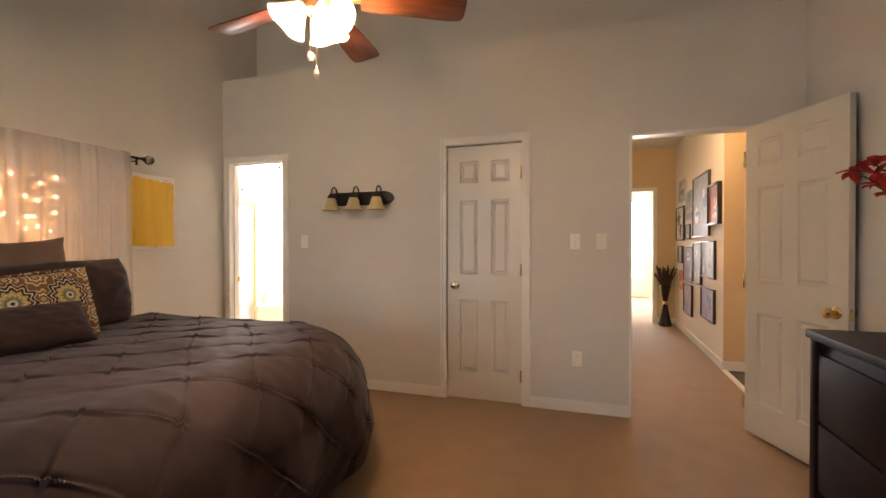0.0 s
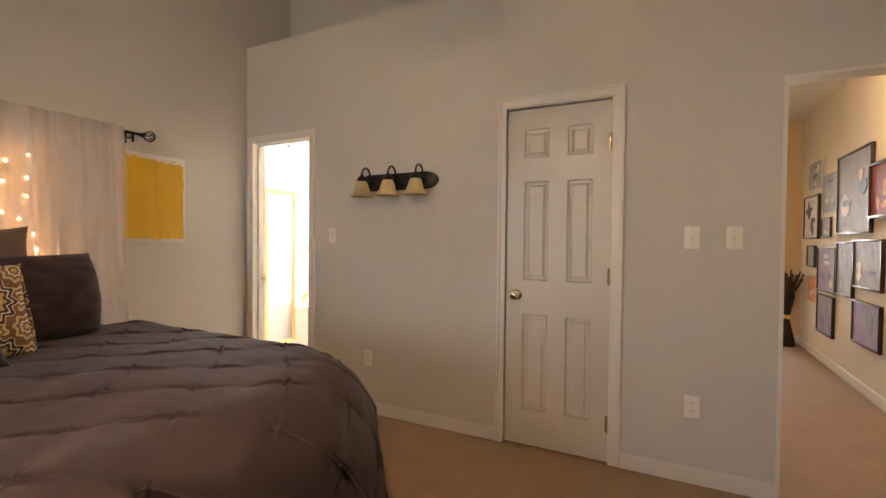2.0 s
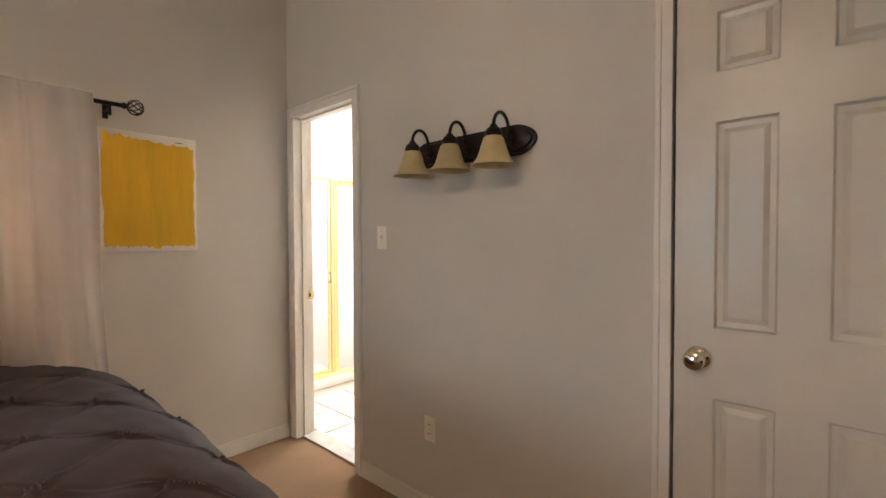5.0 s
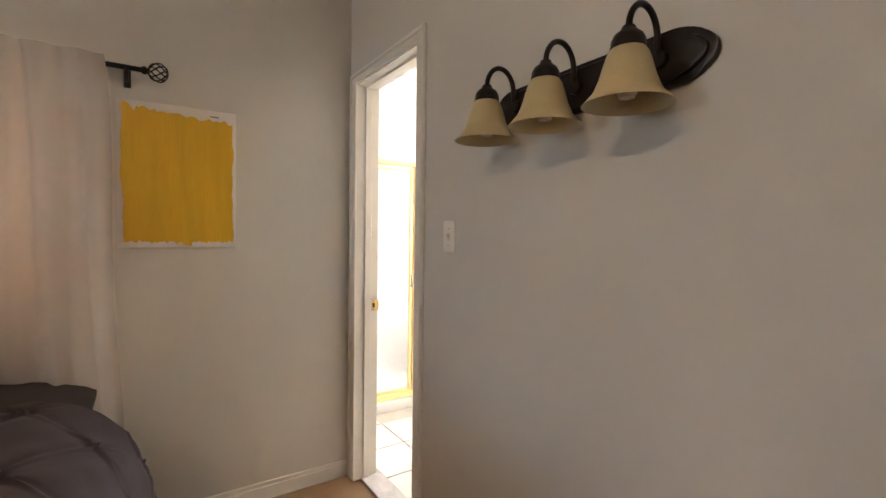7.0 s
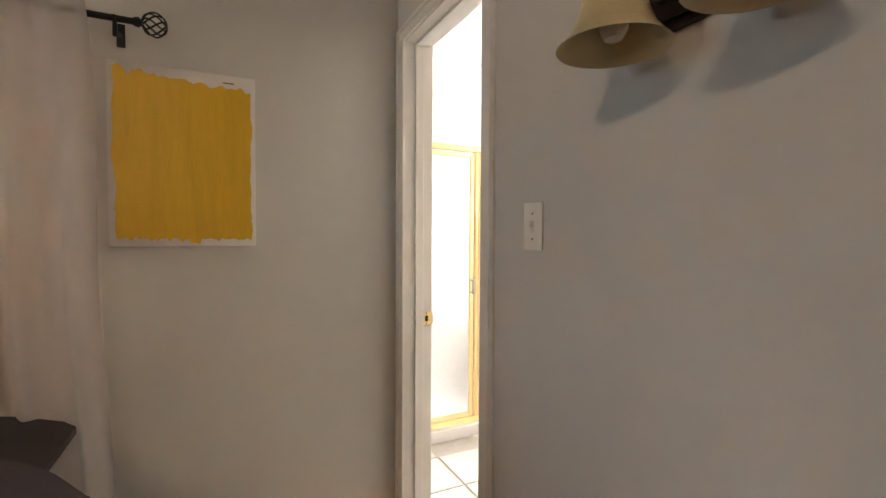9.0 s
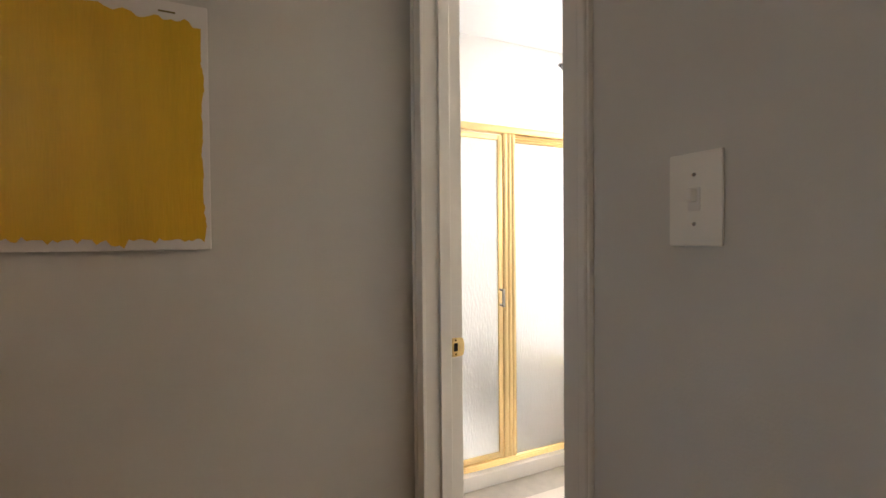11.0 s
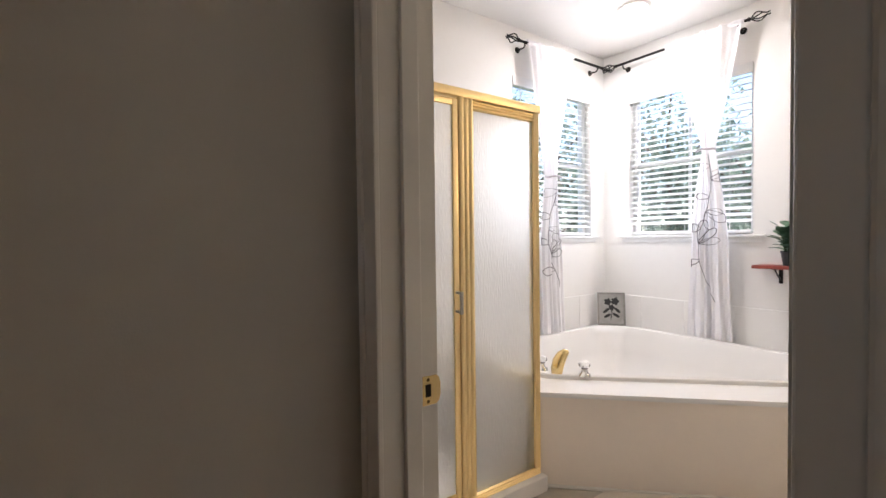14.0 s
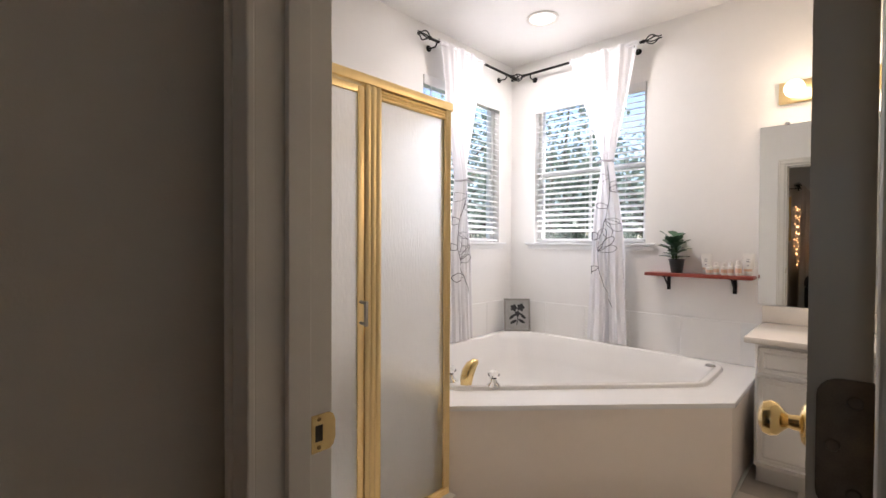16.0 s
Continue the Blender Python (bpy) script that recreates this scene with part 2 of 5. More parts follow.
def tube(points, radius, seg=10, bm=None, closed=False):
    """A round bar along points; radius is one number or one for each point."""
    bm = bm or bmesh.new()
    pts = [Vector(p) for p in points]
    n = len(pts)
    rad = radius if isinstance(radius, (list, tuple)) else [radius] * n
    rings, up = [], None
    for k, p in enumerate(pts):
        d = (pts[(k + 1) % n] - pts[k - 1]) if closed else (pts[min(k + 1, n - 1)] - pts[max(k - 1, 0)])
        d.normalize()
        if up is None:
            up = d.orthogonal().normalized()
        up = (up - d * up.dot(d)).normalized()
        side = d.cross(up)
        rings.append([bm.verts.new(p + rad[k] * (math.cos(2 * math.pi * i / seg) * up + math.sin(2 * math.pi * i / seg) * side)) for i in range(seg)])
    for k in range(n if closed else n - 1):
        a, b = rings[k], rings[(k + 1) % n]
        for i in range(seg):
            bm.faces.new((a[i], a[(i + 1) % seg], b[(i + 1) % seg], b[i])).smooth = True
    if not closed:
        bm.faces.new(rings[0][::-1])
        bm.faces.new(rings[-1])
    return bm


def prism(outline, z0, z1, bevel=0.0, axis="z"):
    """Extrudes a flat outline; axis names the way it is extruded."""
    bm = bmesh.new()
    turn = {"z": lambda a, b, h: (a, b, h), "y": lambda a, b, h: (a, h, b), "x": lambda a, b, h: (h, a, b)}[axis]
    lo = [bm.verts.new(turn(a, b, z0)) for a, b in outline]
    hi = [bm.verts.new(turn(a, b, z1)) for a, b in outline]
    n = len(lo)
    faces = [bm.faces.new(lo[::-1]), bm.faces.new(hi)]
    faces += [bm.faces.new((lo[i], lo[(i + 1) % n], hi[(i + 1) % n], hi[i])) for i in range(n)]
    if bevel:
        es = set(faces[0].edges) | set(faces[1].edges)
        bmesh.ops.bevel(bm, geom=list(es), offset=bevel, segments=2, affect="EDGES", profile=0.5)
    return bm


def grid(nu, nv, f, bm=None, loop_u=False):
    bm = bm or bmesh.new()
    vs = [[bm.verts.new(f(i / (nu if loop_u else nu - 1), j / (nv - 1))) for j in range(nv)] for i in range(nu)]
    for i in range(nu if loop_u else nu - 1):
        for j in range(nv - 1):
            a, b = vs[i], vs[(i + 1) % nu]
            bm.faces.new((a[j], b[j], b[j + 1], a[j + 1])).smooth = True
    return bm


def structure(name, bm, mat, smooth=False, label=""):
    return tagged(part(name, bm, mat, smooth=smooth), label, "", "", "structure")


# ---- the large structure ----
JT = 0.018                      # jamb thickness
T = 0.115                       # wall thickness
BX, BY, BZ = -1.52, 2.96, 2.67  # bathroom: west face, north face, ceiling
BD0, BD1, DH = 0.085, 0.695, 2.02   # bathroom doorway
CD0, CD1, CH = 2.272, 2.883, 2.04   # closet doorway
HD0, HD1 = 3.665, 4.40              # hall doorway
RX, LEDGE = 4.70, 2.82
GX, GY0, GY1, HZ = 4.63, 1.62, 4.38, 2.78   # gallery wall, hall ceiling
W2 = (-1.29, -0.415, 1.19, 2.30)    # bathroom north window
W1 = (1.90, 2.785, 1.19, 2.33)      # bathroom west window

structure("floor", boxes((-0.13, 5.9, -5.6, 0.05, -0.12, 0), (3.2, GX, 0.05, 8.2, -0.12, 0)), CARPET, label="beige cut-pile carpet")
structure("floor_hall_wood", boxes((GX, 5.9, 0.05, GY0 + T, -0.12, -0.004)), HARDWOOD, label="dark hardwood floor beside the hall carpet")
structure("wall_north", boxes(
    (BX - 0.12, BD0 - JT, 0, T, 0, LEDGE), (BD0 - JT, BD1 + JT, 0, T, DH + JT, LEDGE), (BD1 + JT, CD0 - JT, 0, T, 0, LEDGE), (CD0 - JT, CD1 + JT, 0, T, CH + JT, LEDGE),
    (CD1 + JT, HD0 - JT, 0, T, 0, LEDGE), (HD0 - JT, HD1 + JT, 0, T, DH + JT, LEDGE), (HD1 + JT, RX + 0.12, 0, T, 0, LEDGE)), PAINT, label="greige painted bedroom wall with three doorways")
structure("wall_north_ledge", boxes((-0.12, RX + 0.12, T, 0.47, LEDGE - 0.02, LEDGE)), PAINT, label="plant ledge above the bedroom wall")
structure("wall_north_upper", boxes((-0.12, RX + 0.12, 0.47, 0.58, LEDGE, 3.75)), PAINT, label="set-back upper wall over the ledge")
structure("wall_west", boxes((-0.12, 0, -5.6, 0, 0, LEDGE), (-0.12, 0, -5.6, 0.47, LEDGE, 3.75)), PAINT, label="greige painted bedroom wall behind the bed")
structure("wall_east", boxes((RX, RX + 0.12, -5.6, 0, 0, 3.75), (RX, RX + 0.12, 0, 0.47, LEDGE, 3.75)), PAINT, label="greige painted bedroom wall")
structure("wall_south", boxes((-0.12, 0.7, -5.72, -5.6, 0, 3.75), (1.7, RX + 0.12, -5.72, -5.6, 0, 3.75), (0.7, 1.7, -5.72, -5.6, 0, 0.75), (0.7, 1.7, -5.72, -5.6, 2.15, 3.75)), PAINT, label="greige painted bedroom wall with a window")
structure("ceiling", boxes((-0.12, RX + 0.12, -5.72, 0.58, 3.75, 3.87)), CEIL)
# bathroom shell
structure("wall_bath_west", boxes((BX - 0.12, BX, T, W1[0], 0, BZ), (BX - 0.12, BX, W1[1], BY + 0.12, 0, BZ), (BX - 0.12, BX, W1[0], W1[1], 0, W1[2]), (BX - 0.12, BX, W1[0], W1[1], W1[3], BZ)), BATHPAINT, label="white painted bathroom wall with a window")
structure("wall_bath_north", boxes((BX, W2[0], BY, BY + 0.12, 0, BZ), (W2[1], 2.2, BY, BY + 0.12, 0, BZ), (W2[0], W2[1], BY, BY + 0.12, 0, W2[2]), (W2[0], W2[1], BY, BY + 0.12, W2[3], BZ)), BATHPAINT, label="white painted bathroom wall with a window")
structure("wall_bath_east", boxes((2.1, 2.2, T, BY, 0, BZ)), BATHPAINT)
structure("wall_bath_lining", boxes((BX, BD0 - 0.05, T, T + 0.004, 0, BZ), (BD1 + 0.05, 2.1, T, T + 0.004, 0, BZ), (BD0 - 0.05, BD1 + 0.05, T, T + 0.004, DH + 0.05, BZ)), BATHPAINT, label="white painted bathroom side of the bedroom wall")
structure("ceiling_bath", boxes((BX - 0.12, 2.2, T, BY + 0.12, BZ, BZ + 0.1)), BATHPAINT)
# hall shell
structure("wall_hall_west", boxes((3.3, 3.42, T, 8.2, 0, HZ)), HALLCREAM)
structure("wall_gallery", boxes((GX, GX + 0.14, GY0, GY1, 0, HZ)), HALLCREAM, label="cream painted hall wall hung with pictures")
structure("wall_stair", boxes((GX + 0.14, 5.9, GY0, GY0 + 0.12, 0, HZ)), HALLPAINT, label="tan painted wall beside the wood floor")
structure("wall_gallery_end", boxes((GX, GX + 0.14, GY0 - 0.004, GY0, 0, HZ)), HALLPAINT, label="tan painted wall end")
structure("wall_hall_east", boxes((5.78, 5.9, T, GY0, 0, HZ)), HALLPAINT)
structure("wall_hall_south", boxes((RX + 0.12, 5.9, 0, T, 0, HZ)), HALLPAINT)
structure("wall_hall_far", boxes((4.31, GX + 0.14, GY1, GY1 + T, 0, HZ), (3.42, 4.31, GY1, GY1 + T, 2.09, HZ)), HALLPAINT, label="tan painted end wall of the hall with a doorway")
structure("wall_far_room", boxes((3.2, 3.25, 8.2, 8.3, 0, HZ), (4.55, 6.0, 8.2, 8.3, 0, HZ), (3.25, 4.55, 8.2, 8.3, 0, 0.5), (3.25, 4.55, 8.2, 8.3, 2.3, HZ), (5.9, 6.0, GY1, 8.2, 0, HZ)), HALLCREAM, label="cream far room wall with a window")
structure("floor_far_room", boxes((GX, 6.0, GY1, 8.3, -0.12, 0)), CARPET)
structure("ceiling_hall", boxes((3.2, 6.0, T, 8.3, HZ, HZ + 0.1)), CEIL)
structure("ground", boxes((-60, 60, -60, 60, -0.9, -0.8)), surface("lawn", (0.06, 0.09, 0.03), 0.95, var=0.3, scale=0.5), label="grass outside the house")

# ---- trim and doors of the bedroom ----


def jambs(name, x0, x1, h, y0, y1, label):
    return structure(name, boxes((x0 - JT, x0, y0, y1, 0, h + JT), (x1, x1 + JT, y0, y1, 0, h + JT), (x0, x1, y0, y1, h, h + JT), bevel=0.0015), WHITE, label=label)


def casing(name, x0, x1, h, y, out, w=0.058, wl=None):
    """Moulded door casing: a flat board with a raised outer bead, mitred by butting; out is -1 or 1 along y."""
    wl = wl or w
    bm = bmesh.new()
    d1, d2 = 0.012, 0.018
    for (a, b, c, d) in ((x0 - wl, x0 + 0.002, 0, h + 0.006), (x1 - 0.002, x1 + w, 0, h + 0.006), (x0 - wl, x1 + w, h + 0.006, h + w)):
        box(bm, a, b, *sorted((y, y + out * d1)), c, d, bevel=0.003)
    for (a, b, c, d) in ((x0 - wl + 0.003, x0 - wl + 0.021, 0, h + w - 0.021), (x1 + w - 0.021, x1 + w - 0.003, 0, h + w - 0.021), (x0 - wl + 0.003, x1 + w - 0.003, h + w - 0.021, h + w - 0.003)):
        box(bm, a, b, *sorted((y + out * d1 * 0.5, y + out * d2)), c, d, bevel=0.004)
    return structure(name, bm, WHITE, label="white moulded door casing")


jambs("jamb_bath", BD0, BD1, DH, -0.001, T + 0.0045, "white painted bathroom door jamb")
structure("door_stop_bath", boxes((BD0, BD0 + 0.011, 0.042, 0.078, 0, DH), (BD1 - 0.011, BD1, 0.042, 0.078, 0, DH), (BD0 + 0.011, BD1 - 0.011, 0.042, 0.078, DH - 0.011, DH), bevel=0.002), WHITE)
jambs("jamb_closet", CD0, CD1, CH, -0.001, T, "white painted closet door jamb")
# unseen charcoal slab close behind the shut door, darkens the gaps like shade
structure("closet_gap_shade", boxes((CD0, CD1, 0.075, T - 0.004, 0, CH)), DARKSHEET)
jambs("jamb_hall", HD0, HD1, DH, -0.001, T, "white painted hall door jamb")
casing("trim_bath", BD0, BD1, DH, 0, -1, wl=0.062)
casing("trim_bath_inside", BD0 - 0.022, BD1 + 0.022, DH + 0.022, T + 0.004, 1)
casing("trim_closet", CD0, CD1, CH, 0, -1, w=0.066, wl=0.05)


def skirting(name, x0, x1, y0, y1, h=0.085, mat=WHITE):
    bm = boxes((x0, x1, y0, y1, 0, h - 0.02), bevel=0.002)
    if x1 - x0 > y1 - y0:
        box(bm, x0, x1, y0 + 0.004 * (y0 < -0.005), y1 - 0.004 * (y0 >= -0.005), h - 0.02, h, bevel=0.003)
    else:
        box(bm, x0 + 0.004 * (x1 > 4), x1 - 0.004 * (x1 <= 4), y0, y1, h - 0.02, h, bevel=0.003)
    return structure(name, bm, mat, label="white moulded baseboard")


for a, b in ((BD1 + 0.058, CD0 - 0.05), (CD1 + 0.066, HD0 - JT)):
    skirting("baseboard", a, b, -0.014, -0.0005)
skirting("baseboard", HD1 + JT, RX - 0.001, -0.014, -0.0005)
skirting("baseboard", 0.0005, 0.014, -5.6, -0.015)
skirting("baseboard", RX - 0.014, RX - 0.0005, -5.6, -0.015)


def raised_panel(x0, x1, z0, z1, t):
    """A moulded door panel, sunk at its rim and raised in the field, on both faces."""
    bm = bmesh.new()
    rings = ((0, 0.0), (0.006, 0.010), (0.020, 0.012), (0.034, 0.004))
    for s in (0, 1):
        prev = None
        for k, (ins, dep) in enumerate(rings):
            y = dep if s == 0 else t - dep
            q = [bm.verts.new(p) for p in ((x0 + ins, y, z0 + ins), (x1 - ins, y, z0 + ins), (x1 - ins, y, z1 - ins), (x0 + ins, y, z1 - ins))]
            if prev:
                for i in range(4):
                    bm.faces.new((prev[i], prev[(i + 1) % 4], q[(i + 1) % 4], q[i]))
            prev = q
        bm.faces.new(prev)
    return bm


def knob():
    """A round door knob on its rose, along -y from the door face."""
    return lathe([(0.0, 0), (0.032, 0), (0.033, 0.004), (0.028, 0.009), (0.013, 0.012), (0.011, 0.026), (0.016, 0.032), (0.026, 0.040), (0.029, 0.050), (0.026, 0.060), (0.015, 0.066), (0, 0.068)], 28, m=pose(0, 0, 0, 90))


def six_panel_door(name, w, h, t, cols, rows, m, label, knob_x, knob_z, hinges, hinge_side, metal=BRASS):
    """Local x from the hinge or left edge, y from the room face, z up. cols and rows are the panels' edges."""
    root = tagged(new(name), label, "door")
    bm = bmesh.new()
    xs = [0] + [v for c in cols for v in c] + [w]
    for k in range(0, len(xs), 2):
        box(bm, xs[k], xs[k + 1], 0, t, 0.008, h)
    zs = [0.008] + [v for r in rows for v in r] + [h]
    for c in cols:
        for k in range(0, len(zs), 2):
            box(bm, c[0], c[1], 0, t, zs[k], zs[k + 1])
    bmesh.ops.remove_doubles(bm, verts=bm.verts, dist=1e-5)
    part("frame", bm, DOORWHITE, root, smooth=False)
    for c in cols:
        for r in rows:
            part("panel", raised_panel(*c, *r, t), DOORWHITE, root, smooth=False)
    for s, y in ((1, 0), (-1, t)):
        k = part("knob", knob(), metal, root, "polished round metal knob")
        k.matrix_local = pose(knob_x, y, knob_z, 0, 0, 0 if s == 1 else 180)
    k = part("latch_plate", boxes((-0.001, 0.0005, 0.006, t - 0.006, -0.028, 0.028)), BRASS, root, "brass latch plate")
    k.matrix_local = pose(w if hinge_side == 0 else 0, 0, knob_z)
    for z in hinges:
        bm = lathe([(0.0, -0.052), (0.005, -0.052), (0.0085, -0.045), (0.0085, 0.045), (0.005, 0.052), (0, 0.052)], 14)
        hg = part("hinge", bm, BRASS, root, "brass butt hinge")
        part("hinge_leaf", boxes((-0.016, 0.0, 0.0035, 0.0065, -0.044, 0.044)), BRASS, hg)
        hg.matrix_local = pose(hinge_side * w + (0.004 if hinge_side else -0.004), -0.008, z)
    root.matrix_world = m
    return root


R6 = ((0.222, 0.800), (1.005, 1.595), (1.735, 1.905))
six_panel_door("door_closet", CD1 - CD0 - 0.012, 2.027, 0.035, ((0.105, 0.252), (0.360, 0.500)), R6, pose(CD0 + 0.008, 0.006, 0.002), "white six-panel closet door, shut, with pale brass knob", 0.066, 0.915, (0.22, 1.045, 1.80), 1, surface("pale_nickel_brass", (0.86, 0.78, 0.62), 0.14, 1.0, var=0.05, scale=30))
hall_open = math.degrees(math.atan2(-0.636, 4.659 - HD1))
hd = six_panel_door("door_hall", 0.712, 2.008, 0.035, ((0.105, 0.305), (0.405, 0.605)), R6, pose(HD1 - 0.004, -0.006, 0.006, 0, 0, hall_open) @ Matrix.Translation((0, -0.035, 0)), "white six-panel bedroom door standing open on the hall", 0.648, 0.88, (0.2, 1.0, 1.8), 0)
# bathroom door, open square into the bathroom
bd = six_panel_door("door_bath", 0.60, 2.008, 0.033, ((0.09, 0.26), (0.34, 0.51)), R6, pose(0.651, T + 0.006, 0.006, 0, 0, 93.4) @ Matrix.Translation((0, -0.033, 0)), "white six-panel bathroom door standing open", 0.535, 0.895, (), 0)
for z in (0.25, 1.053, 1.8):
    rim = [(0.0175 - 0.013 * math.sin(a), 0.031 + 0.013 * math.cos(a)) for a in [math.pi / 2 * k / 5 for k in range(6)]]
    bm = prism([(0.0330, 0.044)] + rim + [(x, -z2) for x, z2 in rim[::-1]] + [(0.0330, -0.044)], -0.0025, 0.0005, axis="y")
    for dx, dz in ((0.024, 0.030), (0.013, 0.0), (0.024, -0.030)):
        b2 = lathe([(0, 0), (0.0045, 0), (0.0035, 0.0018), (0, 0.0012)], 12, (dx, -0.0022, dz), pose(0, 0, 0, 90))
        me = bpy.data.meshes.new("screw_head")
        b2.to_mesh(me)
        b2.free()
        bm.from_mesh(me)
    lf = part("hinge_leaf", bm, surface("dark_bronze_hinge", (0.17, 0.13, 0.09), 0.5, 0.6, var=0.3, scale=60), bd, "dark bronze hinge leaf with three screws")
    lf.matrix_local = pose(-0.0006, 0.0325, z, 0, 0, -90)
# strike plate in the jamb
bm = prism([(0.084, -0.028), (0.114, -0.028), (0.121, -0.023), (0.1245, -0.012), (0.1245, 0.012), (0.121, 0.023), (0.114, 0.028), (0.084, 0.028)], BD0 - 0.001, BD0 + 0.002, axis="x")
strike = tagged(part("strike_plate", bm, BRASS), "brass strike plate on the white door jamb", "door hardware")
strike.location.z = 0.905
part("bolt_hole", boxes((BD0 + 0.002, BD0 + 0.0026, 0.090, 0.102, -0.012, 0.012)), surface("dark_hole", (0.02, 0.015, 0.01), 0.9), strike)
for z in (-0.021, 0.021):
    part("screw", lathe([(0.0, 0.0015), (0.003, 0.001), (0.0035, 0)], 10, (BD0 + 0.002, 0.096, z), pose(0, 0, 0, 0, 90)), surface("dark_screw", (0.2, 0.13, 0.05), 0.4, 1.0), strike)
structure("threshold_bath", boxes((BD0, BD1, 0.03, T + 0.03, 0, 0.012), bevel=0.005), MARBLE, label="grey marble threshold at the bathroom door")


# ---- switches and sockets ----
PLATE = surface("ivory_plastic", (0.86, 0.83, 0.75), 0.35, var=0.02, scale=20)
SLOT = surface("dark_slot", (0.03, 0.03, 0.03), 0.6)


def wall_plate(x, z, kind, group, label):
    p = thing("light_switch" if kind == "switch" else "wall_socket", label, kind, (x, -0.0005, z), group)
    part("plate", boxes((-0.035, 0.035, -0.005, 0, -0.057, 0.057), bevel=0.003), PLATE, p)
    for dz in (-0.03, 0.03) if kind == "switch" else (0,):
        part("screw", lathe([(0, 0.0062), (0.0025, 0.006), (0.003, 0.005)], 10, (0, 0, dz), pose(0, 0, 0, 90)), CHROME, p)
    if kind == "switch":
        part("toggle", boxes((-0.005, 0.005, -0.017, -0.004, -0.003, 0.012), bevel=0.002), PLATE, p)
        part("collar", boxes((-0.008, 0.008, -0.0065, -0.004, -0.014, 0.014), bevel=0.001), WHITE, p)
    else:
        for dz in (-0.02, 0.02):
            f = part("socket_face", prism([(-0.012, -0.014), (0.012, -0.014), (0.016, 0), (0.012, 0.014), (-0.012, 0.014), (-0.016, 0)], -0.0065, -0.004, axis="y"), PLATE, p)
            f.location.z = dz
            for dx in (-0.006, 0.006):
                s = part("slot", boxes((dx - 0.001, dx + 0.001, -0.0072, -0.0064, -0.004, 0.005)), SLOT, f)
    return p


wall_plate(0.924, 1.272, "switch", "switches", "ivory toggle light switch beside the bathroom door")
wall_plate(3.275, 1.268, "switch", "switches", "ivory toggle light switch beside the hall door")
wall_plate(3.460, 1.268, "switch", "switches", "ivory toggle light switch beside the hall door")
wall_plate(1.255, 0.395, "socket", "sockets", "ivory duplex wall socket low on the wall")
wall_plate(3.29, 0.395, "socket", "sockets", "ivory duplex wall socket low on the wall")


# ---- three-lamp bar on the wall ----
def wall_lamp():
    r = thing("vanity_wall_light", "oil-bronze three-lamp wall bar with amber glass bell shades, unlit", "wall lamp", (1.495, 0, 1.640))
    half, hh = 0.305, 0.058
    oval = []
    for k in range(32):
        a = 2 * math.pi * k / 32
        cx = (half - 0.075) * (1 if math.cos(a) > 0 else -1)
        oval.append((cx + 0.088 * math.copysign(abs(math.cos(a)) ** 1.25, math.cos(a)), hh * math.sin(a)))
    part("backplate", prism(oval, -0.016, -0.0005, 0.004, "y"), OILBRONZE, r)
    inner = [(x * 0.955, z * 0.78) for x, z in oval]
    part("backplate_ridge", prism(inner, -0.026, -0.014, 0.004, "y"), OILBRONZE, r)
    for dx in (-0.212, 0.0, 0.212):
        pts = []
        for k in range(17):
            a = math.pi * k / 16
            pts.append((dx, -0.085 + 0.047 * math.cos(a), 0.038 + 0.056 * math.sin(a)))
        pts = [(dx, -0.020, 0.0), (dx, -0.036, 0.015)] + pts + [(dx, -0.132, 0.020)]
        part("arm", tube(pts, 0.0065, 10), OILBRONZE, r)
        part("rose", lathe([(0, 0.012), (0.016, 0.010), (0.019, 0)], 18, (dx, -0.026, 0.0), pose(0, 0, 0, 90)), OILBRONZE, r)
        part("cap", lathe([(0, 0.046), (0.012, 0.046), (0.015, 0.038), (0.026, 0.030), (0.031, 0.020), (0.033, 0.004), (0.030, 0)], 24, (dx, -0.132, -0.006)), OILBRONZE, r)
        prof = [(0.030, 0.000), (0.038, -0.012), (0.045, -0.032), (0.052, -0.058), (0.062, -0.082), (0.078, -0.103), (0.084, -0.107), (0.080, -0.103), (0.059, -0.079), (0.049, -0.056), (0.042, -0.032), (0.035, -0.014)]
        sh = part("shade", lathe(prof, 32, (dx, -0.132, 0)), AMBER, r, "amber alabaster glass bell shade")
        part("bulb", lathe([(0, -0.098), (0.014, -0.094), (0.022, -0.080), (0.021, -0.062), (0.013, -0.040), (0.012, -0.01)], 16, (dx, -0.132, 0)), surface("unlit_bulb", (0.75, 0.70, 0.60), 0.2), sh)


wall_lamp()

# ---- painting ----
YELLOW = surface("yellow_acrylic_paint", (0.72, 0.43, 0.014), 0.42, var=0.11, scale=3, bump=0.2, bump_scale=50, stretch=(1, 5, 0.45))
CANVAS = surface("white_canvas", (0.74, 0.70, 0.66), 0.8, var=0.03, scale=10, bump=0.3, bump_scale=500)


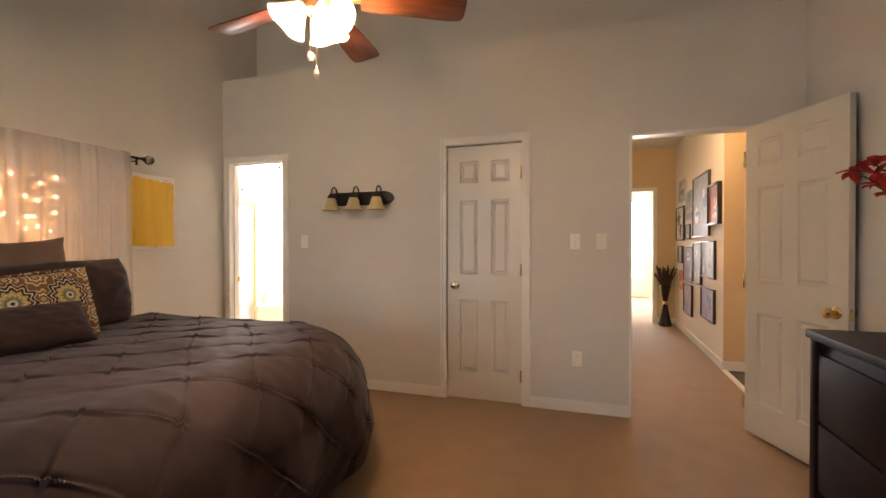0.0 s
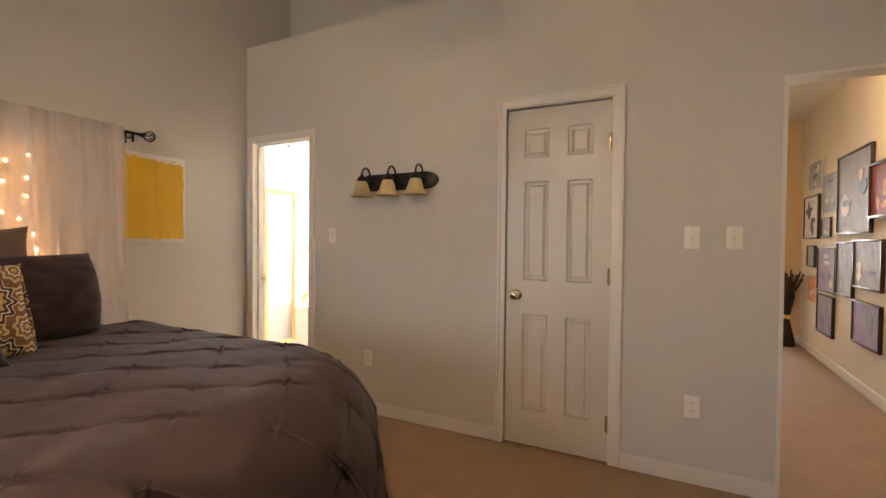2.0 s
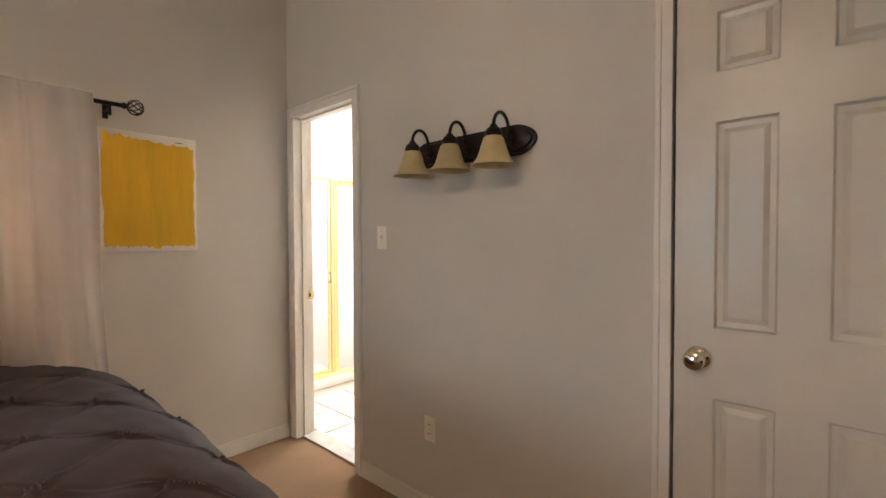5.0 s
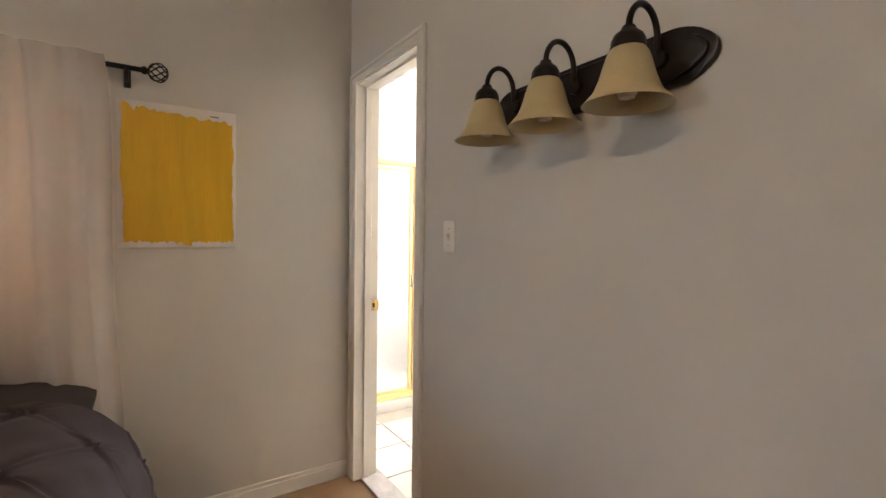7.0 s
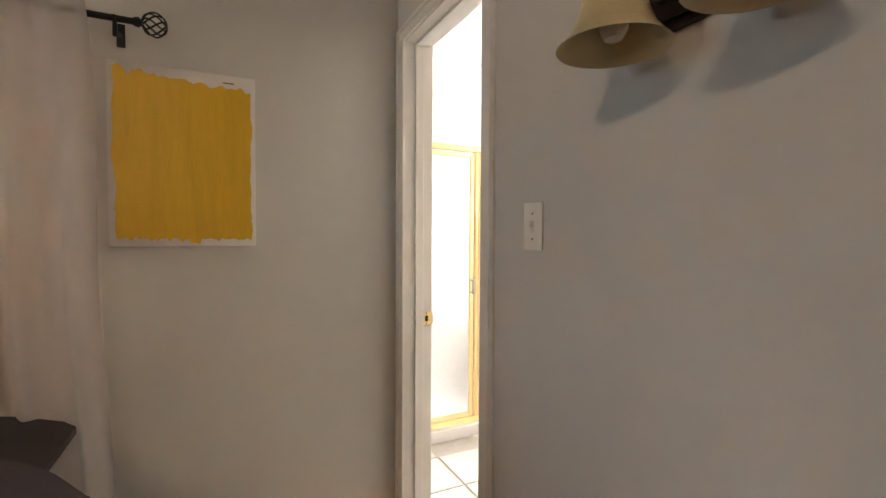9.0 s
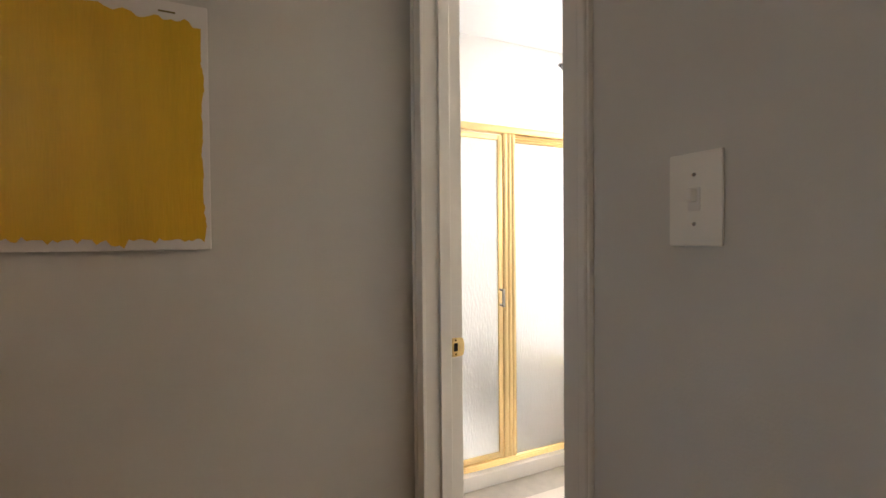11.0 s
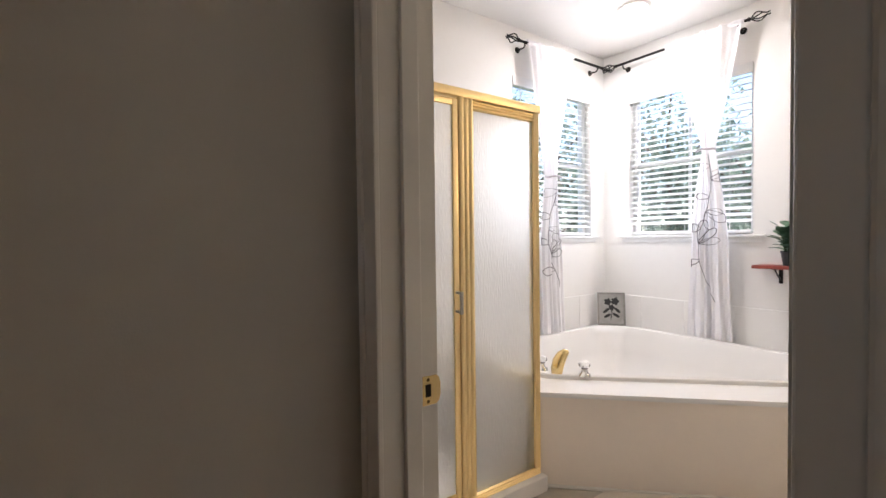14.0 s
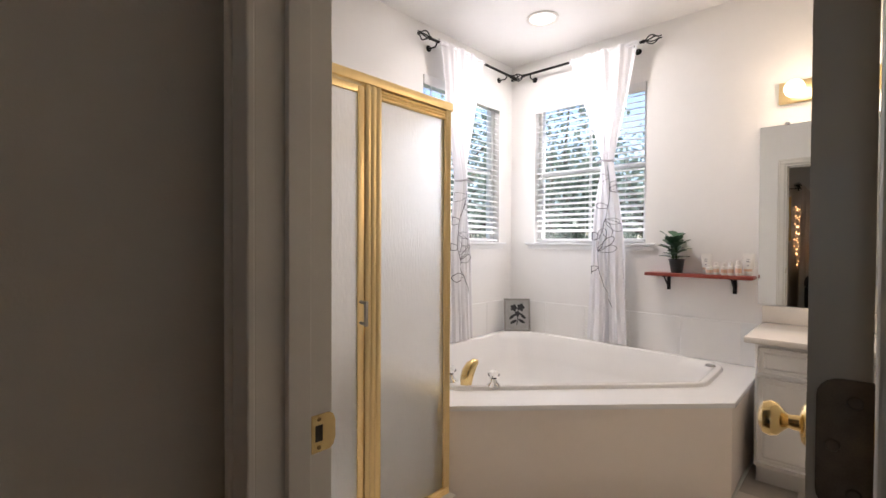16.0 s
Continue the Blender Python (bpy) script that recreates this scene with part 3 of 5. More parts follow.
def yellow_painting():
    y0, y1, z0, z1 = -0.988, -0.552, 1.208, 1.803
    r = thing("painting", "square white canvas with a rough-edged yellow field of paint", "painting", (0.001, (y0 + y1) / 2, (z0 + z1) / 2))
    w, h = (y1 - y0) / 2, (z1 - z0) / 2
    part("canvas", boxes((0, 0.022, -w, w, -h, h), bevel=0.003), CANVAS, r)
    bm = bmesh.new()
    n = 46
    rnd = random.Random(5)
    top = [h * 0.925 - 0.028 * k / n + 0.026 * noise.noise((k * 0.30, 1.0, 0)) + 0.016 * noise.noise((k * 0.9, 4.0, 0)) for k in range(n + 1)]
    bot = [-h * 0.915 - 0.018 * max(0, noise.noise((k * 0.4, 7.0, 0))) + 0.014 * noise.noise((k * 0.9, 9.0, 0)) for k in range(n + 1)]
    for k in range(24, 28):
        bot[k] -= 0.014
    m = 80
    rows = []
    for j in range(m + 1):
        v = j / m
        lo = -w * 0.935 + 0.010 * noise.noise((v * 5, 2.0, 0)) + 0.005 * noise.noise((v * 31, 3.0, 0)) + 0.022 * max(0, 0.55 - v) * 0.6
        hi = w * 0.935 + 0.008 * noise.noise((v * 6, 5.0, 0)) + 0.004 * noise.noise((v * 33, 6.0, 0))
        rows.append([bm.verts.new((0.0232 + 0.0012 * noise.noise((k * 0.9, v * 3, 0)), lo + (hi - lo) * k / n, bot[k] + (top[k] - bot[k]) * v)) for k in range(n + 1)])
    for j in range(m):
        for k in range(n):
            bm.faces.new((rows[j][k], rows[j][k + 1], rows[j + 1][k + 1], rows[j + 1][k]))
    part("paint_field", bm, YELLOW, r, "brushed yellow paint")
    part("signature", boxes((0.0235, 0.0245, 0.115, 0.150, 0.268, 0.272)), surface("olive_ink", (0.16, 0.12, 0.02), 0.6), r)


yellow_painting()

# ---- curtain behind the bed ----
def cage_finial(m, parent, mat):
    """A ball of twisted wires on a collar, along +y."""
    fin = part("finial", lathe([(0, -0.012), (0.013, -0.012), (0.016, 0.0), (0.010, 0.008), (0.008, 0.012)], 16, m=pose(0, 0, 0, -90)), mat, parent, "wire cage finial")
    fin.matrix_local = m
    for k in range(8):
        pts = []
        for j in range(13):
            v = j / 12
            a = 2 * math.pi * k / 8 + 2.2 * v
            rr = 0.034 * math.sin(math.pi * v) + 0.002
            pts.append((rr * math.cos(a), 0.010 + 0.066 * (1 - math.cos(math.pi * v)) / 2, rr * math.sin(a)))
        part("wire", tube(pts, 0.0028, 6), mat, fin)
    return fin


rod = thing("curtain_rod", "black iron curtain rod with wire cage finials over the bed", "curtain rod", (0.095, -2.1, 1.905))
part("pole", tube([(0, -1.26, 0), (0, 1.20, 0)], 0.010, 14), BLACKIRON, rod)
cage_finial(pose(0, 1.21, 0), rod, BLACKIRON)
cage_finial(pose(0, -1.27, 0, 0, 0, 180), rod, BLACKIRON)
for y in (-1.15, 1.15):
    br = part("bracket", boxes((-0.095, -0.089, -0.012, 0.012, -0.055, 0.02), bevel=0.002), BLACKIRON, rod)
    br.location.y = y
    part("bracket_arm", tube([(-0.090, 0, -0.02), (-0.04, 0, -0.026), (0, 0, -0.022), (0.011, 0, -0.006), (0.010, 0, 0.006)], 0.005, 8), BLACKIRON, br)
    part("bracket_drop", boxes((-0.006, 0.006, -0.006, 0.006, -0.055, -0.008), bevel=0.002), BLACKIRON, br)


def curtain_panel(y_right_top, y_right_bot, y_left, z_top, z_bot, x, seed):
    def f(u, v):
        yr = y_right_top + (y_right_bot - y_right_top) * (1 - v) ** 0.8 + 0.008 * math.sin(9 * v)
        y = y_left + (yr - y_left) * u
        w = u * 38
        amp = 0.009 + 0.026 * (1 - v) ** 0.7
        fx = amp * (math.sin(w * 1.25 + 1.3 * math.sin(w * 0.37 + seed)) + 0.25 * math.sin(w * 3.1 + seed + 2 * math.sin(w * 0.23)) * (0.4 + v))
        fx += 0.006 * noise.noise((u * 9, v * 4, seed))
        return (x + fx, y + 0.01 * math.sin(w * 1.3 + 2 * v), z_bot + (z_top - z_bot) * v)
    return grid(260, 26, f)


cur = thing("sheer_curtain", "white sheer voile curtain hung behind the bed, lit from behind", "curtain", (0, 0, 0))
part("panel", curtain_panel(-1.030, -0.960, -2.06, 1.932, 0.12, 0.126, 1.0), SHEER, cur)
part("panel", curtain_panel(-2.08, -2.10, -3.25, 1.932, 0.12, 0.126, 4.0), SHEER, cur)

# fairy lights on a wire behind the curtain
fl = thing("fairy_lights", "warm string of tiny bulbs hung on a wire behind the curtain", "string lights", (0.03, -2.0, 1.4))
rnd = random.Random(11)
strands = [(-1.46, 6), (-1.56, 8), (-1.66, 8), (-1.76, 8), (-1.90, 7), (-2.05, 7), (-2.2, 7), (-2.4, 7), (-2.6, 7)]
spots = []
for y, n in strands:
    line = []
    for k in range(n):
        p = (rnd.uniform(-0.012, 0.012), y + 2.0 + rnd.uniform(-0.045, 0.045), 0.26 - 0.105 * k + rnd.uniform(-0.03, 0.03))
        line.append(p)
    part("lead", tube(line, 0.0012, 5), surface("copper_wire", (0.4, 0.25, 0.15), 0.4, 1.0), fl)
    spots += line
for p in spots:
    b = part("bulb", lathe([(0, -0.0055), (0.0042, -0.003), (0.005, 0), (0.0042, 0.003), (0, 0.0055)], 8, p), FAIRY, fl)


# ---- bed ----
bed = thing("bed", "wide bed made up in a plum-grey pinch-pleated comforter", "bed", (0, 0, 0))
BXH, BXF, BYF, BYN, TOP = 0.13, 1.99, -1.19, -3.06, 0.765
part("base", boxes((BXH + 0.02, BXF - 0.06, BYN - 0.02, BYF + 0.02, 0.10, 0.36), bevel=0.02), DARKSHEET, bed)
for x in (BXH + 0.12, BXF - 0.14):
    for y in (BYN, BYF):
        part("foot", boxes((x - 0.03, x + 0.03, y - 0.03, y + 0.03, 0, 0.12), bevel=0.005), DRESSER, bed)
part("mattress", boxes((BXH, BXF - 0.02, BYN - 0.04, BYF + 0.04, 0.36, 0.66), bevel=0.08), DARKSHEET, bed, "mattress in a charcoal fitted sheet")


def comforter():
    R, drop, a0, rc = 0.295, 0.82, 0.50, 0.40
    na, nb = 400, 540
    la, lb = (BXF - a0) + drop, (BYF - BYN) / 2 + drop
    yc, hw = (BYF + BYN) / 2, (BYF - BYN) / 2
    s = 0.36

    def f(u, v):
        a, b = u * la, (2 * v - 1) * lb
        sy = 1 if b > 0 else -1
        px, py = BXF - a0 - rc, hw - rc
        dx, dy = max(a - px, 0), max(abs(b) - py, 0)
        far = math.hypot(dx, dy)
        nx, ny = (dx / far, sy * dy / far) if far > 1e-6 else (0, 0)
        d = min(max(far - rc, 0), drop)
        flat_x, flat_y = a0 + min(a, px) + nx * min(far, rc), yc + (b if abs(b) < py else sy * py) + ny * min(far, rc)
        arc = math.pi / 2 * R
        if d < arc:
            h, z, n = R * math.sin(d / R), TOP - R * (1 - math.cos(d / R)), Vector((nx * math.sin(d / R), ny * math.sin(d / R), math.cos(d / R)))
        else:
            e = d - arc
            h, z, n = R + 0.11 * e - 0.34 * max(0, e - 0.20), TOP - R - e, Vector((nx, ny, 0.05))
        p = Vector((flat_x + nx * h, flat_y + ny * h, z))
        # pinch pleats on a diamond lattice
        q = (a + b) / s + 0.15 + 0.10 * noise.noise((a * 2.3, b * 2.3, 20)) + 0.03 * noise.noise((a * 7, b * 7, 21))
        r = (a - b) / s + 0.4 + 0.10 * noise.noise((a * 2.3, b * 2.3, 25)) + 0.03 * noise.noise((a * 7, b * 7, 26))
        sq, sr = (q + 0.5) % 1 - 0.5, (r + 0.5) % 1 - 0.5
        cq, cr = abs(sq), abs(sr)
        puff = 0.005 * abs(math.sin(math.pi * q) * math.sin(math.pi * r)) ** 0.7
        w1 = 0.8 + 1.1 * noise.noise((q * 1.3, r * 1.3, 2))
        w2 = 0.8 + 1.1 * noise.noise((q * 1.3, r * 1.3, 12))
        fold = w1 * (0.011 * math.exp(-((sq - 0.012) / 0.020) ** 2) - 0.006 * math.exp(-((sq + 0.040) / 0.026) ** 2)) * (0.16 + math.exp(-(cr / 0.24) ** 2))
        fold += w2 * (0.012 * math.exp(-((sr - 0.012) / 0.020) ** 2) - 0.007 * math.exp(-((sr + 0.040) / 0.026) ** 2)) * (0.26 + math.exp(-(cq / 0.30) ** 2))
        pinch = -0.004 * math.exp(-(cq * cq + cr * cr) / 0.010) + 0.0015 * math.exp(-(cq * cq + cr * cr) / 0.0012)
        rays = 0.0010 * math.exp(-((math.hypot(cq, cr) - 0.10) / 0.10) ** 2) * math.sin(7 * math.atan2(sr, sq) + 3 * w1)
        groove = rays
        wr = 0.012 * noise.noise((a * 3.2 + b * 3.6, (a - b) * 1.4, 3)) + 0.006 * noise.noise(((a + b) * 9, (a - b) * 2.2, 13)) + 0.003 * noise.noise((a * 10, b * 17, 6)) + 0.012 * noise.noise((a * 1.7, b * 1.7, 9))
        # soft vertical folds of the hanging skirt
        if d > arc * 0.7:
            t = (a * 1.0 if dy > dx else b) * 9
            wr += 0.020 * min(1, (d - arc * 0.7) / 0.3) * math.sin(t + 1.5 * math.sin(t * 0.4))
        return p + n.normalized() * (puff + fold + groove + pinch + wr)
    bm = grid(na, nb, f)
    for vtx in bm.verts:
        if vtx.co.z < 0.035:
            vtx.co.z = 0.035
    return bm


part("sheet_fold", prism([(-1.05, 0.665), (-1.05, 0.685), (-1.18, 0.725), (-1.34, 0.757), (-3.0, 0.76), (-3.0, 0.70), (-1.25, 0.69)], 0.115, 0.60, 0.006, "x"), DARKSHEET, bed, "dark sheet edge folded at the head")
part("comforter", comforter(), COMFORTER, bed, "plum-grey pinch-pleated cotton comforter")


def cushion(name, w, h, t, mat, m, label, group, puck=0.0, seed=0, flange=0.0):
    """A stuffed pillow, w across y, h along z, t through x, with drawn-out corners."""
    bm = bmesh.new()
    nu, nv = 44, 36
    for s in (1, -1):
        def f(u, v, s=s):
            a, b = 2 * u - 1, 2 * v - 1
            ea, eb = 1 - abs(a) ** 2.6, 1 - abs(b) ** 2.6
            th = (max(ea, 0) * max(eb, 0)) ** 0.46
            pull = 1 - 0.075 * (1 - abs(b) ** 3) * abs(a) ** 4
            pull2 = 1 - 0.095 * (1 - abs(a) ** 3) * abs(b) ** 4
            x = s * t / 2 * th * (1 + 0.10 * noise.noise((a * 1.8 + seed, b * 1.8, s)))
            x += (0.016 if puck > 0.006 else 0.008) * noise.noise((a * 5 + seed, b * 6, s * 2.0)) * th ** 0.3
            if puck:
                q, r = (a * w + b * h) / 0.26, (a * w - b * h) / 0.26
                cq, cr = 0.5 - abs(q - math.floor(q) - 0.5), 0.5 - abs(r - math.floor(r) - 0.5)
                x += s * puck * (0.7 * math.exp(-(cq / 0.06) ** 2) + 0.7 * math.exp(-(cr / 0.06) ** 2) - 2.0 * math.exp(-(cq * cq + cr * cr) / 0.008)) * th ** 0.5
            c = 0.20 if puck > 0.006 else 0.0
            return (x, a * w / 2 * pull * math.sqrt(1 - c * b * b), b * h / 2 * pull2 * math.sqrt(1 - c * a * a))
        grid(nu, nv, f, bm)
    bmesh.ops.remove_doubles(bm, verts=bm.verts, dist=0.0008)
    ob = tagged(part(name, bm, mat), label, "pillow", group)
    if flange:
        pts = []
        for k in range(80):
            a = 2 * math.pi * k / 80
            c, s2 = math.cos(a), math.sin(a)
            k2 = 1 / max(abs(c), abs(s2)) ** 0.94
            pts.append((0, c * k2 * w / 2 * 0.972, s2 * k2 * h / 2 * 0.965))
        part("piping", tube(pts, 0.006, 6, closed=True), mat, ob)
    ob.matrix_world = m
    return ob


def suzani():
    """Printed cloth: petalled ring medallions in ochre, teal, cream and black, with small flowers between."""
    m, nt, bs = material("medallion_print_cotton")
    tc = nt.nodes.new("ShaderNodeTexCoord")
    sep = nt.nodes.new("ShaderNodeSeparateXYZ")
    nt.links.new(tc.outputs["Object"], sep.inputs[0])

    def op(kind, a, b=None, c=None):
        n = nt.nodes.new("ShaderNodeMath")
        n.operation = kind
        for k, v in enumerate((a, b, c)):
            if v is None:
                continue
            if isinstance(v, (int, float)):
                n.inputs[k].default_value = v
            else:
                nt.links.new(v, n.inputs[k])
        return n.outputs[0]

    def medallion(period, oy, oz, petals, stops):
        """Polar motif repeated on a square lattice: its colour, and its radius in the cell."""
        u = op("SUBTRACT", op("FRACT", op("MULTIPLY_ADD", sep.outputs["Y"], 1 / period, oy)), 0.5)
        v = op("SUBTRACT", op("FRACT", op("MULTIPLY_ADD", sep.outputs["Z"], 1 / period, oz)), 0.5)
        rad = op("SQRT", op("ADD", op("MULTIPLY", u, u), op("MULTIPLY", v, v)))
        ang = op("ARCTAN2", v, u)
        wave = op("MULTIPLY", op("SINE", op("MULTIPLY", ang, petals)), op("MULTIPLY", rad, 0.11))
        ramp = nt.nodes.new("ShaderNodeValToRGB")
        ramp.color_ramp.interpolation = "CONSTANT"
        e = ramp.color_ramp.elements
        e[0].position, e[0].color = stops[0][0], (*stops[0][1], 1)
        e[1].position, e[1].color = stops[1][0], (*stops[1][1], 1)
        for p, c in stops[2:]:
            e.new(p).color = (*c, 1)
        nt.links.new(op("ADD", rad, wave), ramp.inputs["Fac"])
        return ramp.outputs["Color"], rad
    INKD, CRM, OCH, TEAL, BRN, OLV = (0.030, 0.022, 0.026), (0.60, 0.52, 0.38), (0.47, 0.33, 0.10), (0.10, 0.17, 0.15), (0.17, 0.085, 0.035), (0.30, 0.28, 0.10)
    big, rb = medallion(0.235, 0.18, 0.30, 12.0, ((0.0, INKD), (0.035, CRM), (0.075, TEAL), (0.12, OLV), (0.165, CRM), (0.19, OCH), (0.245, INKD), (0.30, CRM), (0.325, INKD), (0.385, CRM), (0.405, BRN)))
    small, rs = medallion(0.1175, 0.86, 0.10, 8.0, ((0.0, OCH), (0.10, INKD), (0.15, CRM), (0.23, BRN), (0.31, OCH), (0.37, CRM), (0.41, BRN)))
    mix = nt.nodes.new("ShaderNodeMix")
    mix.data_type = "RGBA"
    nt.links.new(op("GREATER_THAN", rb, 0.44), mix.inputs[0])
    nt.links.new(big, mix.inputs[6])
    nt.links.new(small, mix.inputs[7])
    weave = nt.nodes.new("ShaderNodeTexNoise")
    weave.inputs["Scale"].default_value = 260
    fade = nt.nodes.new("ShaderNodeMix")
    fade.data_type, fade.blend_type = "RGBA", "MULTIPLY"
    fade.inputs[0].default_value = 0.35
    nt.links.new(mix.outputs[2], fade.inputs[6])
    nt.links.new(weave.outputs["Fac"], fade.inputs[7])
    nt.links.new(fade.outputs[2], bs.inputs["Base Color"])
    bs.inputs["Roughness"].default_value = 0.85
    return m


PRINT = suzani()
PIL = "pillows on the bed"
for y, sd in ((-1.88, 1), (-2.68, 2)):
    cushion("pillow", 0.74, 0.54, 0.17, TAUPE, pose(0.27, y, 1.01, 3, -12, 0), "large taupe cotton sham leaning on the curtain", PIL, 0.004, sd)
for y, sd in ((-1.765, 3), (-2.56, 4)):
    cushion("pillow", 0.85, 0.46, 0.30, SHAM, pose(0.545, y, 0.940, 2, -10, 0), "dark plum pinch-pleated sham with puckered ends", PIL, 0.008, sd)
for y, sd in ((-1.97, 5), (-2.46, 6)):
    cushion("pillow", 0.46, 0.39, 0.14, PRINT, pose(0.795, y, 0.920, 4 if y > -2.2 else -4, -13, 0), "square pillow in medallion-printed brown and ochre cotton", PIL, 0, sd, 0.01)
cushion("pillow", 0.66, 0.235, 0.17, SHAM, pose(0.985, -2.215, 0.860, 0, -32, 0), "long plum lumbar pillow in front of the others", PIL, 0.0, 7)


# ---- ceiling fan ----
def ceiling_fan():
    r = thing("ceiling_fan", "five-blade ceiling fan with cherry blades and lit frosted shades", "ceiling fan", (2.365, -1.96, 2.21))
    NICKEL = surface("antique_brass", (0.30, 0.19, 0.09), 0.3, 1.0, var=0.1, scale=20)
    part("canopy", lathe([(0, 1.54), (0.075, 1.54), (0.07, 1.50), (0.03, 1.46), (0.014, 1.455)], 28), NICKEL, r)
    part("downrod", tube([(0, 0, 0.14), (0, 0, 1.47)], 0.0125, 14), NICKEL, r)
    part("motor", lathe([(0, 0.16), (0.03, 0.15), (0.05, 0.125), (0.115, 0.105), (0.135, 0.07), (0.135, 0.03), (0.11, 0.005), (0.07, -0.01), (0, -0.012)], 36), NICKEL, r)
    part("switch_housing", lathe([(0, -0.01), (0.055, -0.012), (0.058, -0.03), (0.05, -0.055), (0.02, -0.068), (0, -0.07)], 28), NICKEL, r)
    for k in range(5):
        a = 26 + 72 * k
        tipw = [(0.17, -0.045), (0.21, -0.055), (0.52, -0.072), (0.572, -0.071), (0.588, -0.060), (0.594, -0.040), (0.594, 0.040), (0.588, 0.060), (0.572, 0.071), (0.52, 0.072), (0.21, 0.055), (0.17, 0.045)]
        b = part("blade", prism(tipw, -0.003, 0.003, 0.001), BLADE, r, "cherry-stained wooden fan blade")
        b.matrix_local = pose(0, 0, 0.0, 0, 0, a) @ pose(0, 0, 0, -13)
        ir = part("blade_iron", boxes((0.10, 0.25, -0.018, 0.018, 0.003, 0.009), bevel=0.002), NICKEL, b)
    for k in range(3):
        a = radians(-22 + 120 * k)
        q = Matrix.Translation((0.055 * math.cos(a), 0.055 * math.sin(a), -0.038)) @ pose(0, 0, 0, 0, 0, math.degrees(a)) @ pose(0, 0, 0, 0, -38, 0)
        bm = bmesh.new()

        def f(u, v):
            an = 2 * math.pi * u
            rr = 0.024 + 0.062 * v ** 1.2 * (1 + 0.02 * v * math.cos(5 * an))
            return (rr * math.cos(an), rr * math.sin(an), -0.095 * v + 0.004 * v * v * math.cos(5 * an))
        grid(40, 14, f, bm, loop_u=True)
        s = part("shade", bm, FROST, r, "lit frosted glass tulip shade")
        s.matrix_local = q
        c = part("lamp_holder", lathe([(0, 0.03), (0.018, 0.03), (0.024, 0.01), (0.025, -0.005)], 18), NICKEL, r)
        c.matrix_local = q
    part("pull_chain", tube([(0.012, -0.02, -0.06), (0.012, -0.02, -0.29)], 0.0022, 6), BRASS, r)
    part("pull_fob", lathe([(0, 0.035), (0.005, 0.03), (0.004, 0.02), (0.011, 0.008), (0.011, 0.0), (0.006, -0.012), (0, -0.02)], 14, (0.012, -0.02, -0.305)), surface("ivory_fob", (0.6, 0.5, 0.36), 0.3), r)
    part("pull_chain", tube([(-0.010, -0.025, -0.06), (-0.010, -0.025, -0.22)], 0.0018, 6), BRASS, r)
    part("pull_fob", lathe([(0, 0.018), (0.010, 0.013), (0.014, 0.0), (0.010, -0.013), (0, -0.018)], 14, (-0.010, -0.025, -0.235)), surface("clear_fob", (0.6, 0.55, 0.5), 0.08), r)


ceiling_fan()


# ---- dresser and flowers ----
def dresser():
    x0, x1, y1, y0, h = 4.177, 4.68, -1.452, -2.95, 0.925
    r = thing("dresser", "espresso-stained wooden dresser with two columns of drawers", "dresser", (0, 0, 0))
    part("top", boxes((x0 - 0.012, x1, y0 - 0.012, y1 + 0.012, h - 0.032, h), bevel=0.006), DRESSER, r)
    part("body", boxes((x0 + 0.02, x1 - 0.003, y0, y1, 0.06, h - 0.032), bevel=0.003), DRESSER, r)
    for y in (y0 + 0.0, y1 - 0.045):
        part("stile", boxes((x0, x0 + 0.04, y, y + 0.045, 0.0, h - 0.033), bevel=0.004), DRESSER, r)
    for k in range(3):
        for j in range(2):
            ya = y0 + 0.055 + j * ((y1 - y0 - 0.11) / 2 + 0.003)
            yb = ya + (y1 - y0 - 0.11) / 2 - 0.006
            za = 0.09 + k * 0.255
            d = part("drawer", boxes((x0 + 0.004, x0 + 0.022, ya, yb, za, za + 0.245), bevel=0.006), DRESSER, r)
    for x in (x0 + 0.03, x1 - 0.05):
        for y in (y0 + 0.03, y1 - 0.03):
            part("foot", boxes((x, x + 0.03, y - 0.02, y + 0.02, 0, 0.065), bevel=0.004), DRESSER, r)


dresser()


